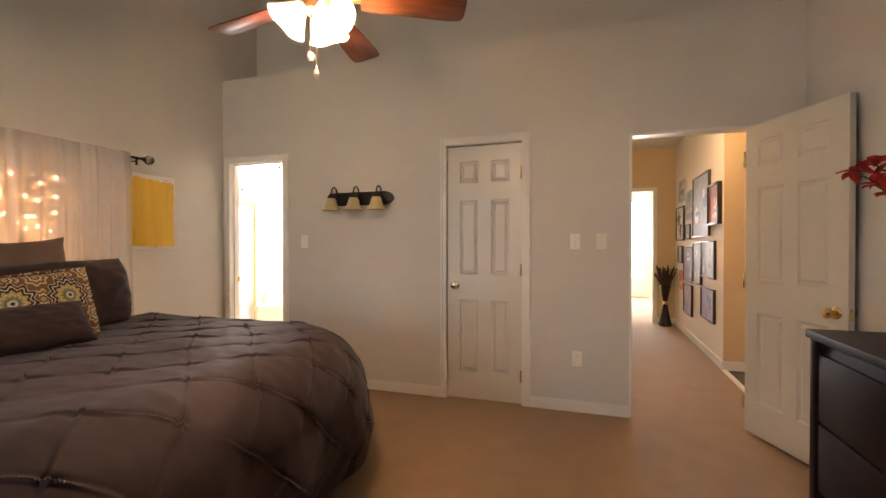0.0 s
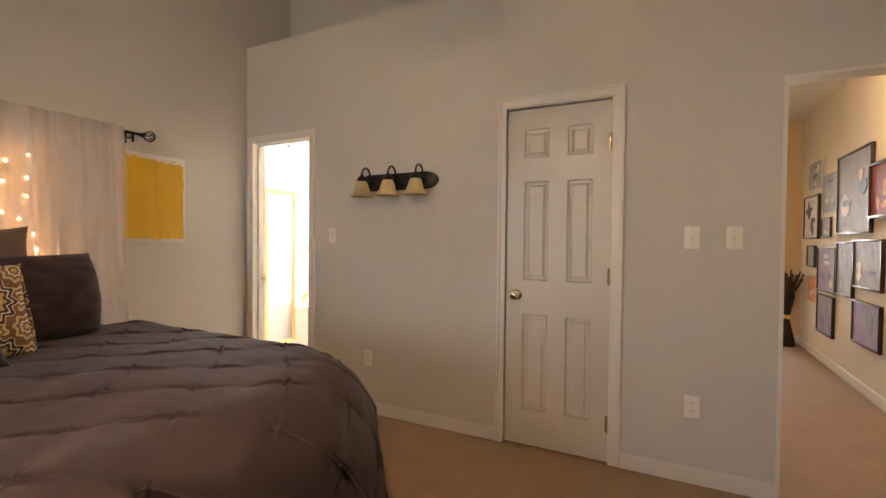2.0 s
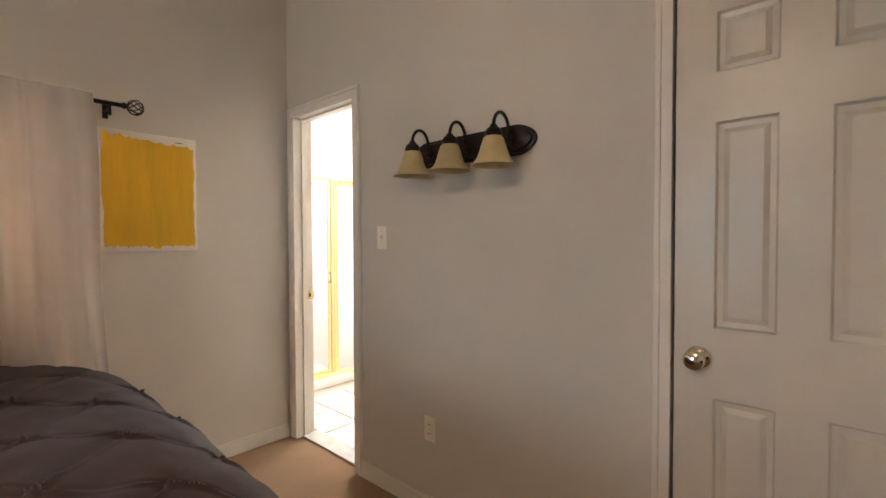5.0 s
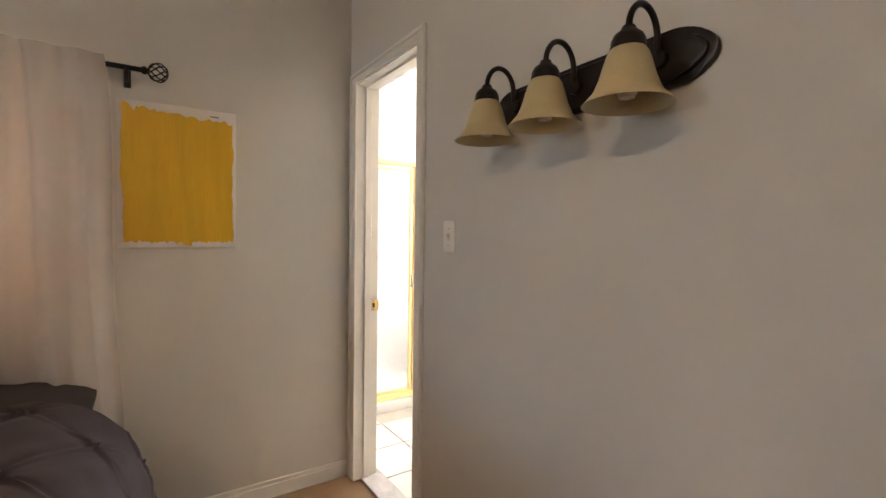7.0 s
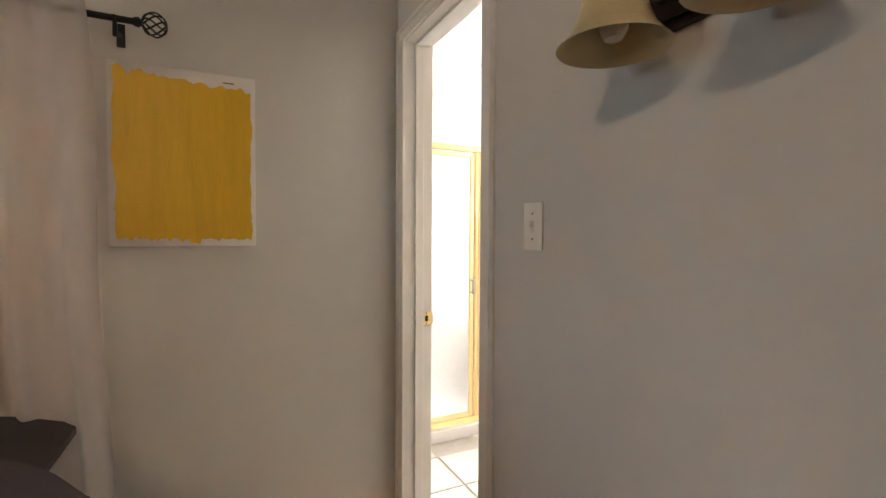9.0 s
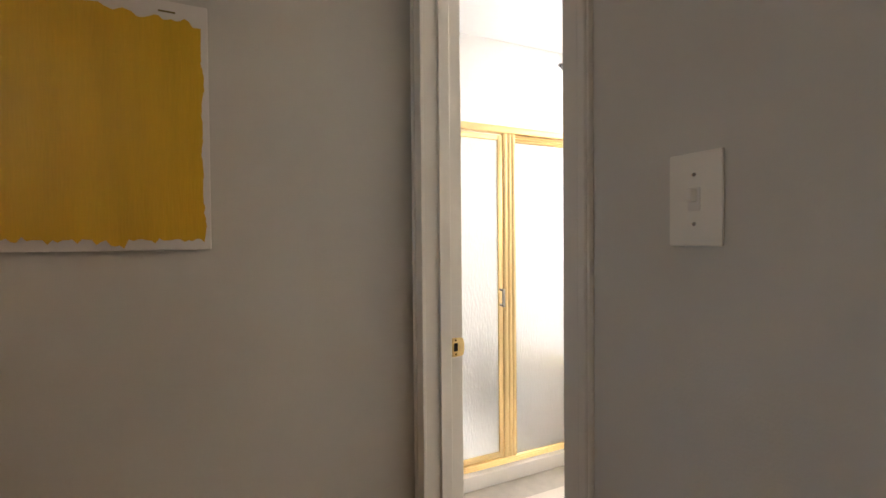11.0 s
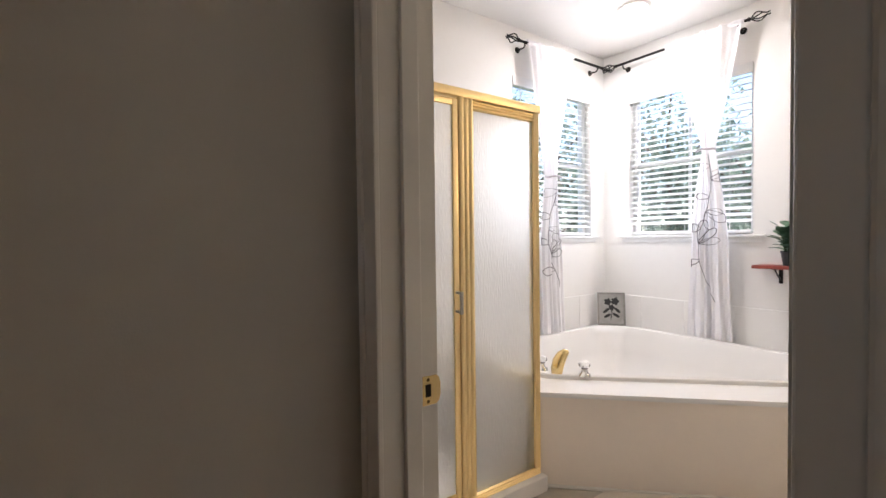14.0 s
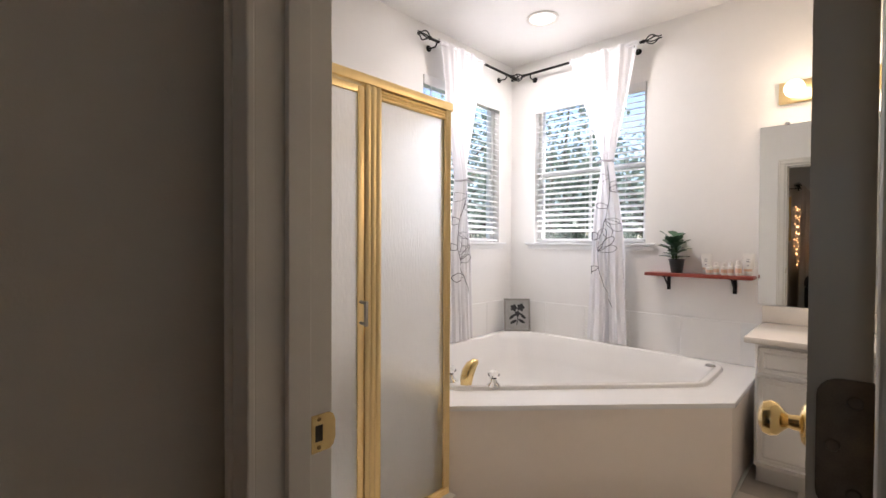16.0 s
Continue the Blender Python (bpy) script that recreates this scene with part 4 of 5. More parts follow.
def flowers():
    RED = surface("red_silk_petal", (0.42, 0.022, 0.018), 0.6, var=0.35, scale=30)
    STEM = surface("dark_stem", (0.03, 0.035, 0.015), 0.7, var=0.3, scale=20)
    r = thing("flower_arrangement", "red silk lilies on dark stems in a vase on the dresser", "flowers", (4.56, -1.52, 0.925))
    part("vase", lathe([(0, 0), (0.05, 0), (0.06, 0.02), (0.075, 0.12), (0.05, 0.24), (0.03, 0.30), (0.04, 0.33), (0.035, 0.33), (0.025, 0.30), (0, 0.05)], 28), surface("dark_glaze", (0.03, 0.02, 0.02), 0.15), r)
    rnd = random.Random(3)
    heads = [(-0.185, 0.21, 0.60), (-0.13, 0.20, 0.585), (-0.10, 0.16, 0.50), (-0.115, 0.165, 0.565), (-0.085, 0.15, 0.535), (-0.125, 0.19, 0.54), (-0.09, 0.12, 0.60), (-0.145, 0.16, 0.62), (-0.06, 0.10, 0.47), (-0.03, -0.06, 0.58)]
    for hx, hy, hz in heads:
        part("stem", tube([(0, 0, 0.30), (hx * 0.4, hy * 0.4, 0.30 + (hz - 0.3) * 0.6), (hx, hy, hz)], 0.003, 6), STEM, r)
        for k in range(6):
            a = 2 * math.pi * k / 6 + rnd.uniform(-0.2, 0.2)
            ln, tilt = rnd.uniform(0.042, 0.062), rnd.uniform(-0.4, 1.4)

            def f(u, v, a=a, ln=ln, tilt=tilt):
                w = 0.022 * math.sin(math.pi * min(1, u * 0.95 + 0.05)) ** 0.8 * (2 * v - 1)
                rr, up = ln * u, ln * u * tilt - 0.5 * ln * u * u + abs(2 * v - 1) * 0.006
                return (hx + rr * math.cos(a) - w * math.sin(a), hy + rr * math.sin(a) + w * math.cos(a), hz + up)
            part("petal", grid(8, 5, f), RED, r)


flowers()

# ---- bathroom: windows and blinds ----


def window(name, w, h, m, label, bars):
    """Local x across, y outward, z up from the opening's lower left; sash, panes, sill."""
    root = tagged(new(name), label, "", "", "structure")
    fr = 0.035
    part("window_frame", boxes((0, fr, 0.06, 0.11, 0, h), (w - fr, w, 0.06, 0.11, 0, h), (fr, w - fr, 0.06, 0.11, 0, fr), (fr, w - fr, 0.06, 0.11, h - fr, h), (fr, w - fr, 0.065, 0.105, h / 2 - 0.014, h / 2 + 0.014), bevel=0.003), WINWHITE, root)
    for k in range(1, bars + 1):
        x = w * k / (bars + 1)
        part("glazing_bar", boxes((x - 0.009, x + 0.009, 0.075, 0.095, fr, h - fr), bevel=0.002), WINWHITE, root)
    for z0, z1 in ((fr, h / 2 - 0.02), (h / 2 + 0.02, h - fr)):
        p = part("pane", boxes((fr, w - fr, 0.083, 0.087, z0, z1)), CLEAR, root)
        p.visible_shadow = False
    part("window_sill", boxes((-0.075, w + 0.075, -0.026, 0.06, -0.016, 0.002), bevel=0.005), WINWHITE, root)
    part("apron", boxes((-0.055, w + 0.055, -0.006, -0.0005, -0.050, -0.017), bevel=0.003), WINWHITE, root)
    root.matrix_world = m
    return root


def blind(w, h, m, label, tilt):
    """Slatted blind with head rail, bottom rail, cords and wand; local as the window."""
    r = tagged(new("window_blind"), label, "blind", "bathroom blinds")
    part("head_rail", boxes((0.008, w - 0.008, -0.002, 0.048, h - 0.05, h - 0.004), bevel=0.003), VINYL, r)
    part("valance", boxes((0.003, w - 0.003, -0.012, -0.003, h - 0.068, h - 0.002), bevel=0.003), VINYL, r)
    n = int((h - 0.10) / 0.0425)
    me = None
    for k in range(n):
        z = h - 0.085 - k * 0.0425
        if me is None:
            bm = bmesh.new()
            for i in range(4):
                a, b = -0.024 + 0.012 * i, -0.024 + 0.012 * (i + 1)
                za, zb = 0.003 * (1 - (a / 0.024) ** 2), 0.003 * (1 - (b / 0.024) ** 2)
                lo = [bm.verts.new(p) for p in ((0.012, a, za), (w - 0.012, a, za), (w - 0.012, b, zb), (0.012, b, zb))]
                hi = [bm.verts.new(p.co + Vector((0, 0, 0.0028))) for p in lo]
                bm.faces.new(lo)
                bm.faces.new(hi)
                for j in range(4):
                    bm.faces.new((lo[j], lo[(j + 1) % 4], hi[(j + 1) % 4], hi[j]))
            me = finish(bm, "slat", VINYL)
        s = new("slat", me)
        s.parent = r
        s.matrix_local = pose(0, 0.024, z, tilt)
    part("bottom_rail", boxes((0.012, w - 0.012, 0.002, 0.046, 0.006, 0.026), bevel=0.004), VINYL, r)
    for x in (0.14, w / 2, w - 0.14):
        part("ladder_cord", tube([(x, 0.0, 0.02), (x, 0.0, h - 0.05)], 0.0012, 5), VINYL, r)
    part("wand", tube([(0.07, -0.010, h - 0.06), (0.072, -0.014, h - 0.62)], 0.004, 8), VINYL, r)
    r.matrix_world = m
    return r


mw2 = pose(W2[0], BY, W2[2])
mw1 = pose(BX, W1[0], W1[2], 0, 0, 90)
window("window_1", W2[1] - W2[0], W2[3] - W2[2], mw2, "white bathroom window with a glazing bar", 1)
window("window_2", W1[1] - W1[0], W1[3] - W1[2], mw1, "white bathroom window with a glazing bar", 1)
blind(W2[1] - W2[0], W2[3] - W2[2], mw2 @ Matrix.Translation((0, 0.004, 0.004)), "white slatted blind, open, in the window over the tub", 24)
blind(W1[1] - W1[0], W1[3] - W1[2], mw1 @ Matrix.Translation((0, 0.004, 0.004)), "white slatted blind, open, in the window by the shower", 24)
window("window_3", 1.0, 1.4, pose(1.7, -5.6, 0.75, 0, 0, 180), "white bedroom window", 2)
window("window_4", 1.3, 1.8, pose(3.25, 8.2, 0.5), "white far room window", 1)


# ---- rods and curtains over the tub ----
def scroll_finial(m, parent):
    f = part("finial", lathe([(0, 0), (0.010, 0), (0.014, 0.010), (0.008, 0.020), (0.006, 0.03)], 14, m=pose(0, 0, 0, 0, 90)), BLACKIRON, parent, "scrolled iron finial")
    f.matrix_local = m
    for k in range(4):
        a = math.pi / 2 * k + 0.4
        pts = []
        for j in range(15):
            v = j / 14
            rr = 0.030 * math.sin(math.pi * min(1, v * 1.15)) ** 1.0 + 0.014 * max(0, v - 0.72) * 3
            pts.append((0.018 + 0.105 * v, rr * math.cos(a + 0.9 * v), rr * math.sin(a + 0.9 * v)))
        part("scroll", tube(pts, 0.0042, 7), BLACKIRON, f)
    return f


def tub_rod(name, a, b, wall, label):
    """A rod from a to b (metres along x), local y away from the wall."""
    r = thing(name, label, "curtain rod", (0, 0, 0), "rods over the tub")
    part("pole", tube([(a, 0, 0), (b, 0, 0)], 0.0095, 12), BLACKIRON, r)
    scroll_finial(pose(b, 0, 0), r)
    scroll_finial(pose(a, 0, 0, 0, 0, 180), r)
    for x in (a + 0.05, b - 0.05):
        br = part("bracket", lathe([(0, 0), (0.022, 0), (0.020, 0.006), (0.008, 0.008)], 16, (x, wall, -0.03), pose(0, 0, 0, 90)), BLACKIRON, r)
        part("bracket_arm", tube([(x, wall, -0.03), (x, 0.012, -0.036), (x, 0, -0.022), (x, 0, -0.008)], 0.0055, 8), BLACKIRON, br)
    return r


RZ = 2.545
rw = tub_rod("curtain_rod", 0, 0.92, 0.075, "black iron curtain rod with scrolled finials on the window wall")
rw.matrix_world = pose(BX + 0.075, 1.90, RZ, 0, 0, 90)
rn = tub_rod("curtain_rod", 0, 0.92, 0.075, "black iron curtain rod with scrolled finials on the window wall")
rn.matrix_world = pose(-1.345, BY - 0.075, RZ)


def tied_curtain(top, waist, foot, zs, label, seed, spread):
    """A gathered curtain: top, waist and foot are (centre, half width); zs the heights. Local x across, y to the room (-)."""
    r = tagged(new("bath_curtain"), label, "curtain", "tied curtains over the tub")

    def width(z):
        zt, zw, zf = zs
        if z > zw:
            u = (z - zw) / (zt - zw)
            k = u ** 1.15
            return waist[0] + (top[0] - waist[0]) * k, waist[1] + (top[1] - waist[1]) * k
        u = (zw - z) / (zw - zf)
        k = 1 - (1 - u) ** 2.2
        return waist[0] + (foot[0] - waist[0]) * u, waist[1] + (foot[1] - waist[1]) * k

    def place(u, z, lift=0.0):
        c, hw = width(z)
        a = 2 * u - 1
        w = u * 7.5 * 2 * math.pi / 2
        near = math.exp(-((z - zs[1]) / 0.25) ** 2)
        amp = 0.005 + 0.055 * hw * (1 - 0.6 * near)
        d = amp * (math.sin(w * 1.05 + seed) + 0.4 * math.sin(w * 2.3 + 2 * seed + z * 0.8))
        bulge = 0.05 * near * (1 - a * a) + 0.02 * (1 - a * a)
        low = max(0.0, (zs[1] - z) / (zs[1] - zs[2]))
        cleft = 0.075 * low ** 1.5 * math.exp(-((u - 0.50) / 0.045) ** 2)
        return Vector((c + a * hw + 0.006 * math.sin(z * 7 + seed + 4 * u), min(0.05, -bulge - d * 0.75 + cleft) - lift, z))
    part("panel", grid(120, 60, lambda u, v: place(u, zs[2] + (zs[0] - zs[2]) * v)), BATHCURTAIN, r)
    part("rod_pocket", grid(60, 10, lambda u, v: Vector((top[0] + (2 * u - 1) * top[1], 0.014 * math.cos(2 * math.pi * v) - 0.004 + 0.004 * math.sin(u * 40), zs[0] - 0.012 + 0.016 * math.sin(2 * math.pi * v)))), BATHCURTAIN, r)
    ring = [(waist[0] + (waist[1] + 0.008) * math.cos(2 * math.pi * k / 20), -0.045 + 0.050 * math.sin(2 * math.pi * k / 20), zs[1] + 0.004 * math.sin(k)) for k in range(20)]
    part("tie_band", tube(ring, 0.007, 6, closed=True), surface("grey_tie", (0.35, 0.33, 0.34), 0.7), r)
    # stitched line drawing of leaves on the lower half
    INK = surface("grey_stitched_line", (0.10, 0.09, 0.10), 0.8)
    rnd = random.Random(int(seed * 10))
    def spot(x, z):
        c, hw = width(z)
        return place(min(0.97, max(0.03, 0.5 + x / (2 * hw))), z, 0.004)
    # sprays of long leaves off a winding stem
    span = zs[1] - zs[2]
    stem = lambda v: 0.055 * math.sin(5.5 * v + seed) * (0.4 + v)
    pts = [spot(stem(k / 40), zs[1] - 0.03 - span * 0.78 * k / 40) for k in range(41)]
    part("stitched_stem", tube(pts, 0.0017, 4), INK, r)
    for k, v in enumerate((0.08, 0.17, 0.29, 0.38, 0.50, 0.60, 0.72)):
        x0, z0 = stem(v), zs[1] - 0.03 - span * 0.78 * v
        side = 1 if k % 2 else -1
        for leaf in range(3 if k in (3, 5) else 2 if k % 2 else 1):
            aa = (0.15 + 0.55 * leaf + rnd.uniform(-0.15, 0.15)) * (1 if k % 3 else -1)
            ln, fat = rnd.uniform(0.11, 0.17) * (0.6 + 0.6 * v), rnd.uniform(0.018, 0.030)
            pts = []
            for j in range(25):
                t = 2 * math.pi * j / 24
                lx, lz = ln * 0.5 * (1 - math.cos(t)), fat * math.sin(t) * (1 - 0.35 * math.cos(t))
                pts.append(spot(x0 + side * (lx * math.cos(aa) - lz * math.sin(aa)), z0 + lx * math.sin(aa) + lz * math.cos(aa)))
            part("stitched_leaf", tube(pts, rnd.choice((0.0013, 0.0017, 0.0024)), 4), INK, r)
    return r


cn = tied_curtain((-0.690, 0.255), (-0.646, 0.048), (-0.640, 0.138), (RZ + 0.012, 1.76, 0.49), "white curtain with a stitched leaf line, tied at the waist", 1.3, 1)
cn.location = (0, BY - 0.085, 0)
cw = tied_curtain((2.21, 0.25), (2.175, 0.058), (2.215, 0.125), (RZ + 0.012, 1.62, 0.485), "white curtain with a stitched leaf line, tied beside the shower", 2.7, 1)
cw.matrix_world = pose(BX + 0.085, 0, 0, 0, 0, 90)


# ---- corner tub ----
TZ = 0.458
def corner_tub():
    r = thing("corner_bathtub", "white acrylic corner bathtub with a beige laminate apron", "bathtub", (0, 0, 0))
    deck = [(BX + 0.002, 1.225), (-0.665, 1.225), (0.262, 2.160), (0.262, BY - 0.002), (BX + 0.002, BY - 0.002)]
    inner = [(-1.15, 1.46), (-0.84, 1.42), (-0.78, 1.43), (0.055, 2.30), (0.075, 2.33), (0.07, 2.74), (0.03, 2.80), (-0.15, 2.85), (-1.15, 2.86), (-1.33, 2.82), (-1.41, 2.7), (-1.43, 2.3), (-1.42, 1.65), (-1.33, 1.50)]
    # basin outline resampled to a smooth closed loop
    n = 160
    ctr = Vector((-0.66, 2.13))

    def radius(poly, a):
        d = Vector((math.cos(a), math.sin(a)))
        best = 9.0
        for i in range(len(poly)):
            p, q = Vector(poly[i]) - ctr, Vector(poly[(i + 1) % len(poly)]) - ctr
            e = q - p
            den = d.x * e.y - d.y * e.x
            if abs(den) < 1e-9:
                continue
            t = (p.x * e.y - p.y * e.x) / den
            u = (p.x * d.y - p.y * d.x) / den
            if t > 0 and -1e-6 <= u <= 1 + 1e-6:
                best = min(best, t)
        return best
    angs = [2 * math.pi * k / n for k in range(n)]
    rin = [radius(inner, a) for a in angs]
    for _ in range(1):
        rin = [(rin[k - 1] + 2 * rin[k] + rin[(k + 1) % n]) / 4 for k in range(n)]
    rout = [radius(deck, a) for a in angs]
    # the deck's own corners are kept
    for c in deck:
        v = Vector(c) - ctr
        k = min(range(n), key=lambda i: abs((math.atan2(v.y, v.x) - angs[i] + math.pi) % (2 * math.pi) - math.pi))
        rout[k] = v.length
        angs[k] = math.atan2(v.y, v.x)
    bm = bmesh.new()
    levels = [(1.0, None, TZ - 0.022), (1.0, None, TZ - 0.006), (0.997, None, TZ), (None, 1.045, TZ + 0.001), (None, 1.035, TZ + 0.018), (None, 1.012, TZ + 0.024), (None, 0.985, TZ + 0.016), (None, 0.955, TZ - 0.03), (None, 0.90, TZ - 0.16), (None, 0.84, TZ - 0.30), (None, 0.74, TZ - 0.355), (None, 0.40, TZ - 0.365), (None, 0.02, TZ - 0.367)]
    rings = []
    for ko, ki, z in levels:
        ring = []
        for a, ro, ri in zip(angs, rout, rin):
            rr = ro * ko if ki is None else min(ri * ki, ro * 0.985)
            ring.append(bm.verts.new((ctr.x + rr * math.cos(a), ctr.y + rr * math.sin(a), z)))
        rings.append(ring)
    for A, B in zip(rings, rings[1:]):
        for k in range(n):
            bm.faces.new((A[k], A[(k + 1) % n], B[(k + 1) % n], B[k]))
    bm.faces.new(rings[-1])
    part("shell", bm, ACRYLIC, r, "white acrylic tub shell")
    body = [(BX + 0.004, 1.237), (-0.670, 1.237), (0.250, 2.165), (0.250, BY - 0.004), (BX + 0.004, BY - 0.004)]
    bm = bmesh.new()
    lo = [bm.verts.new((*p, 0.0)) for p in body]
    hi = [bm.verts.new((*p, TZ - 0.023)) for p in body]
    for k in range(len(body)):
        bm.faces.new((lo[k], lo[(k + 1) % 5], hi[(k + 1) % 5], hi[k]))
    part("apron", bm, PANELTUB, r, "beige laminate apron panel", smooth=False)
    part("kick_trim", tube([(-0.672, 1.232, 0.008), (0.252, 2.162, 0.008), (0.256, 2.955, 0.008)], 0.009, 6), WHITE, r)
    # overflow and drain
    part("overflow", lathe([(0, 0.010), (0.022, 0.009), (0.030, 0)], 20, (0.040, 2.72, TZ + 0.020)), surface("dark_nickel", (0.25, 0.24, 0.23), 0.3, 1.0), r)
    # filler tap and two handles
    part("spout", tube([(-0.772, 1.470, TZ + 0.010), (-0.770, 1.472, TZ + 0.045), (-0.764, 1.480, TZ + 0.085), (-0.753, 1.492, TZ + 0.115), (-0.740, 1.506, TZ + 0.132), (-0.730, 1.516, TZ + 0.134)], [0.027, 0.032, 0.033, 0.029, 0.020, 0.010], 16), BRASS, r, "gold tub spout")
    for q in ((-0.875, 1.470), (-0.665, 1.560)):
        h = part("handle_base", lathe([(0, 0.036), (0.015, 0.036), (0.018, 0.020), (0.032, 0.008), (0.035, 0)], 20, (*q, TZ + 0.016)), CHROME, r, "chrome tap base")
        part("crystal_knob", lathe([(0, 0.078), (0.018, 0.076), (0.028, 0.067), (0.030, 0.053), (0.022, 0.043), (0.013, 0.034)], 10, (*q, TZ + 0.016)), glass("acrylic_crystal", 0.02), h)


corner_tub()
tiles_w = structure("trim_tub_splash", boxes((BX + 0.0005, BX + 0.008, 1.25, BY - 0.001, TZ + 0.001, 0.715), (BX + 0.008, 0.262, BY - 0.008, BY - 0.0005, TZ + 0.001, 0.715)), WINWHITE, label="white tile splashback round the tub")
WTILE = surface("white_wall_tile", (0.87, 0.855, 0.83), 0.30, var=0.015, scale=3, rand=0.1)
me_n = finish(box(bmesh.new(), -0.1650, 0.1650, -0.012, -0.006, 0.0, 0.253, bevel=0.0012, seg=1), "wall_tile", WTILE)
for j in range(1):
    for k in range(5):
        t = new("wall_tile", me_n)
        t.parent = tiles_w
        t.location = (BX + 0.178 + 0.3315 * k, BY, TZ + 0.003 + 0.127 * j)
    for k in range(5):
        t = new("wall_tile", me_n)
        t.parent = tiles_w
        t.matrix_local = pose(BX, BY - 0.180 - 0.3315 * k, TZ + 0.003 + 0.127 * j, 0, 0, 90)

# ---- framed tile picture in the tub's corner ----
pic = thing("picture_frame", "grey framed tile picture of black roses leaning in the tub corner", "picture", (-1.335, 2.790, TZ + 0.024), rz=42)
PICM = pose(0, 0, 0, -9)
fr = part("frame", boxes((-0.105, 0.105, 0, 0.015, 0, 0.015), (-0.105, 0.105, 0, 0.015, 0.245, 0.26), (-0.105, -0.09, 0, 0.015, 0.015, 0.245), (0.09, 0.105, 0, 0.015, 0.015, 0.245), bevel=0.003), surface("pewter_frame", (0.30, 0.29, 0.27), 0.4, 0.6, var=0.2, scale=30), pic)
pl = part("tile", boxes((-0.09, 0.09, 0.004, 0.012, 0.015, 0.245)), surface("grey_stone_tile", (0.36, 0.35, 0.33), 0.6, var=0.15, scale=20), pic)
INKB = surface("black_ink", (0.02, 0.02, 0.02), 0.6)
for cx, cz, rr in ((-0.026, 0.185, 0.026), (0.030, 0.190, 0.028), (0.002, 0.140, 0.022)):
    pts = [(cx + rr * (1 + 0.18 * math.cos(5 * a)) * math.cos(a), cz + rr * (1 + 0.18 * math.cos(5 * a)) * math.sin(a)) for a in [2 * math.pi * k / 30 for k in range(30)]]
    part("rose", prism(pts, 0.0025, 0.0045, axis="y"), INKB, pic)
for cx, cz, an in ((-0.04, 0.115, 0.7), (0.045, 0.12, 2.4), (-0.03, 0.075, 0.5), (0.035, 0.08, 2.6)):
    pts = [(cx + 0.030 * math.cos(a) * math.cos(an) - 0.011 * math.sin(a) * math.sin(an), cz + 0.030 * math.cos(a) * math.sin(an) + 0.011 * math.sin(a) * math.cos(an)) for a in [2 * math.pi * k / 16 for k in range(16)]]
    part("leaf", prism(pts, 0.0025, 0.0045, axis="y"), INKB, pic)
part("stalk", tube([(0.0, 0.003, 0.13), (0.004, 0.003, 0.09), (-0.006, 0.003, 0.045)], 0.003, 6), INKB, pic)
for o in pic.children:
    o.matrix_local = PICM


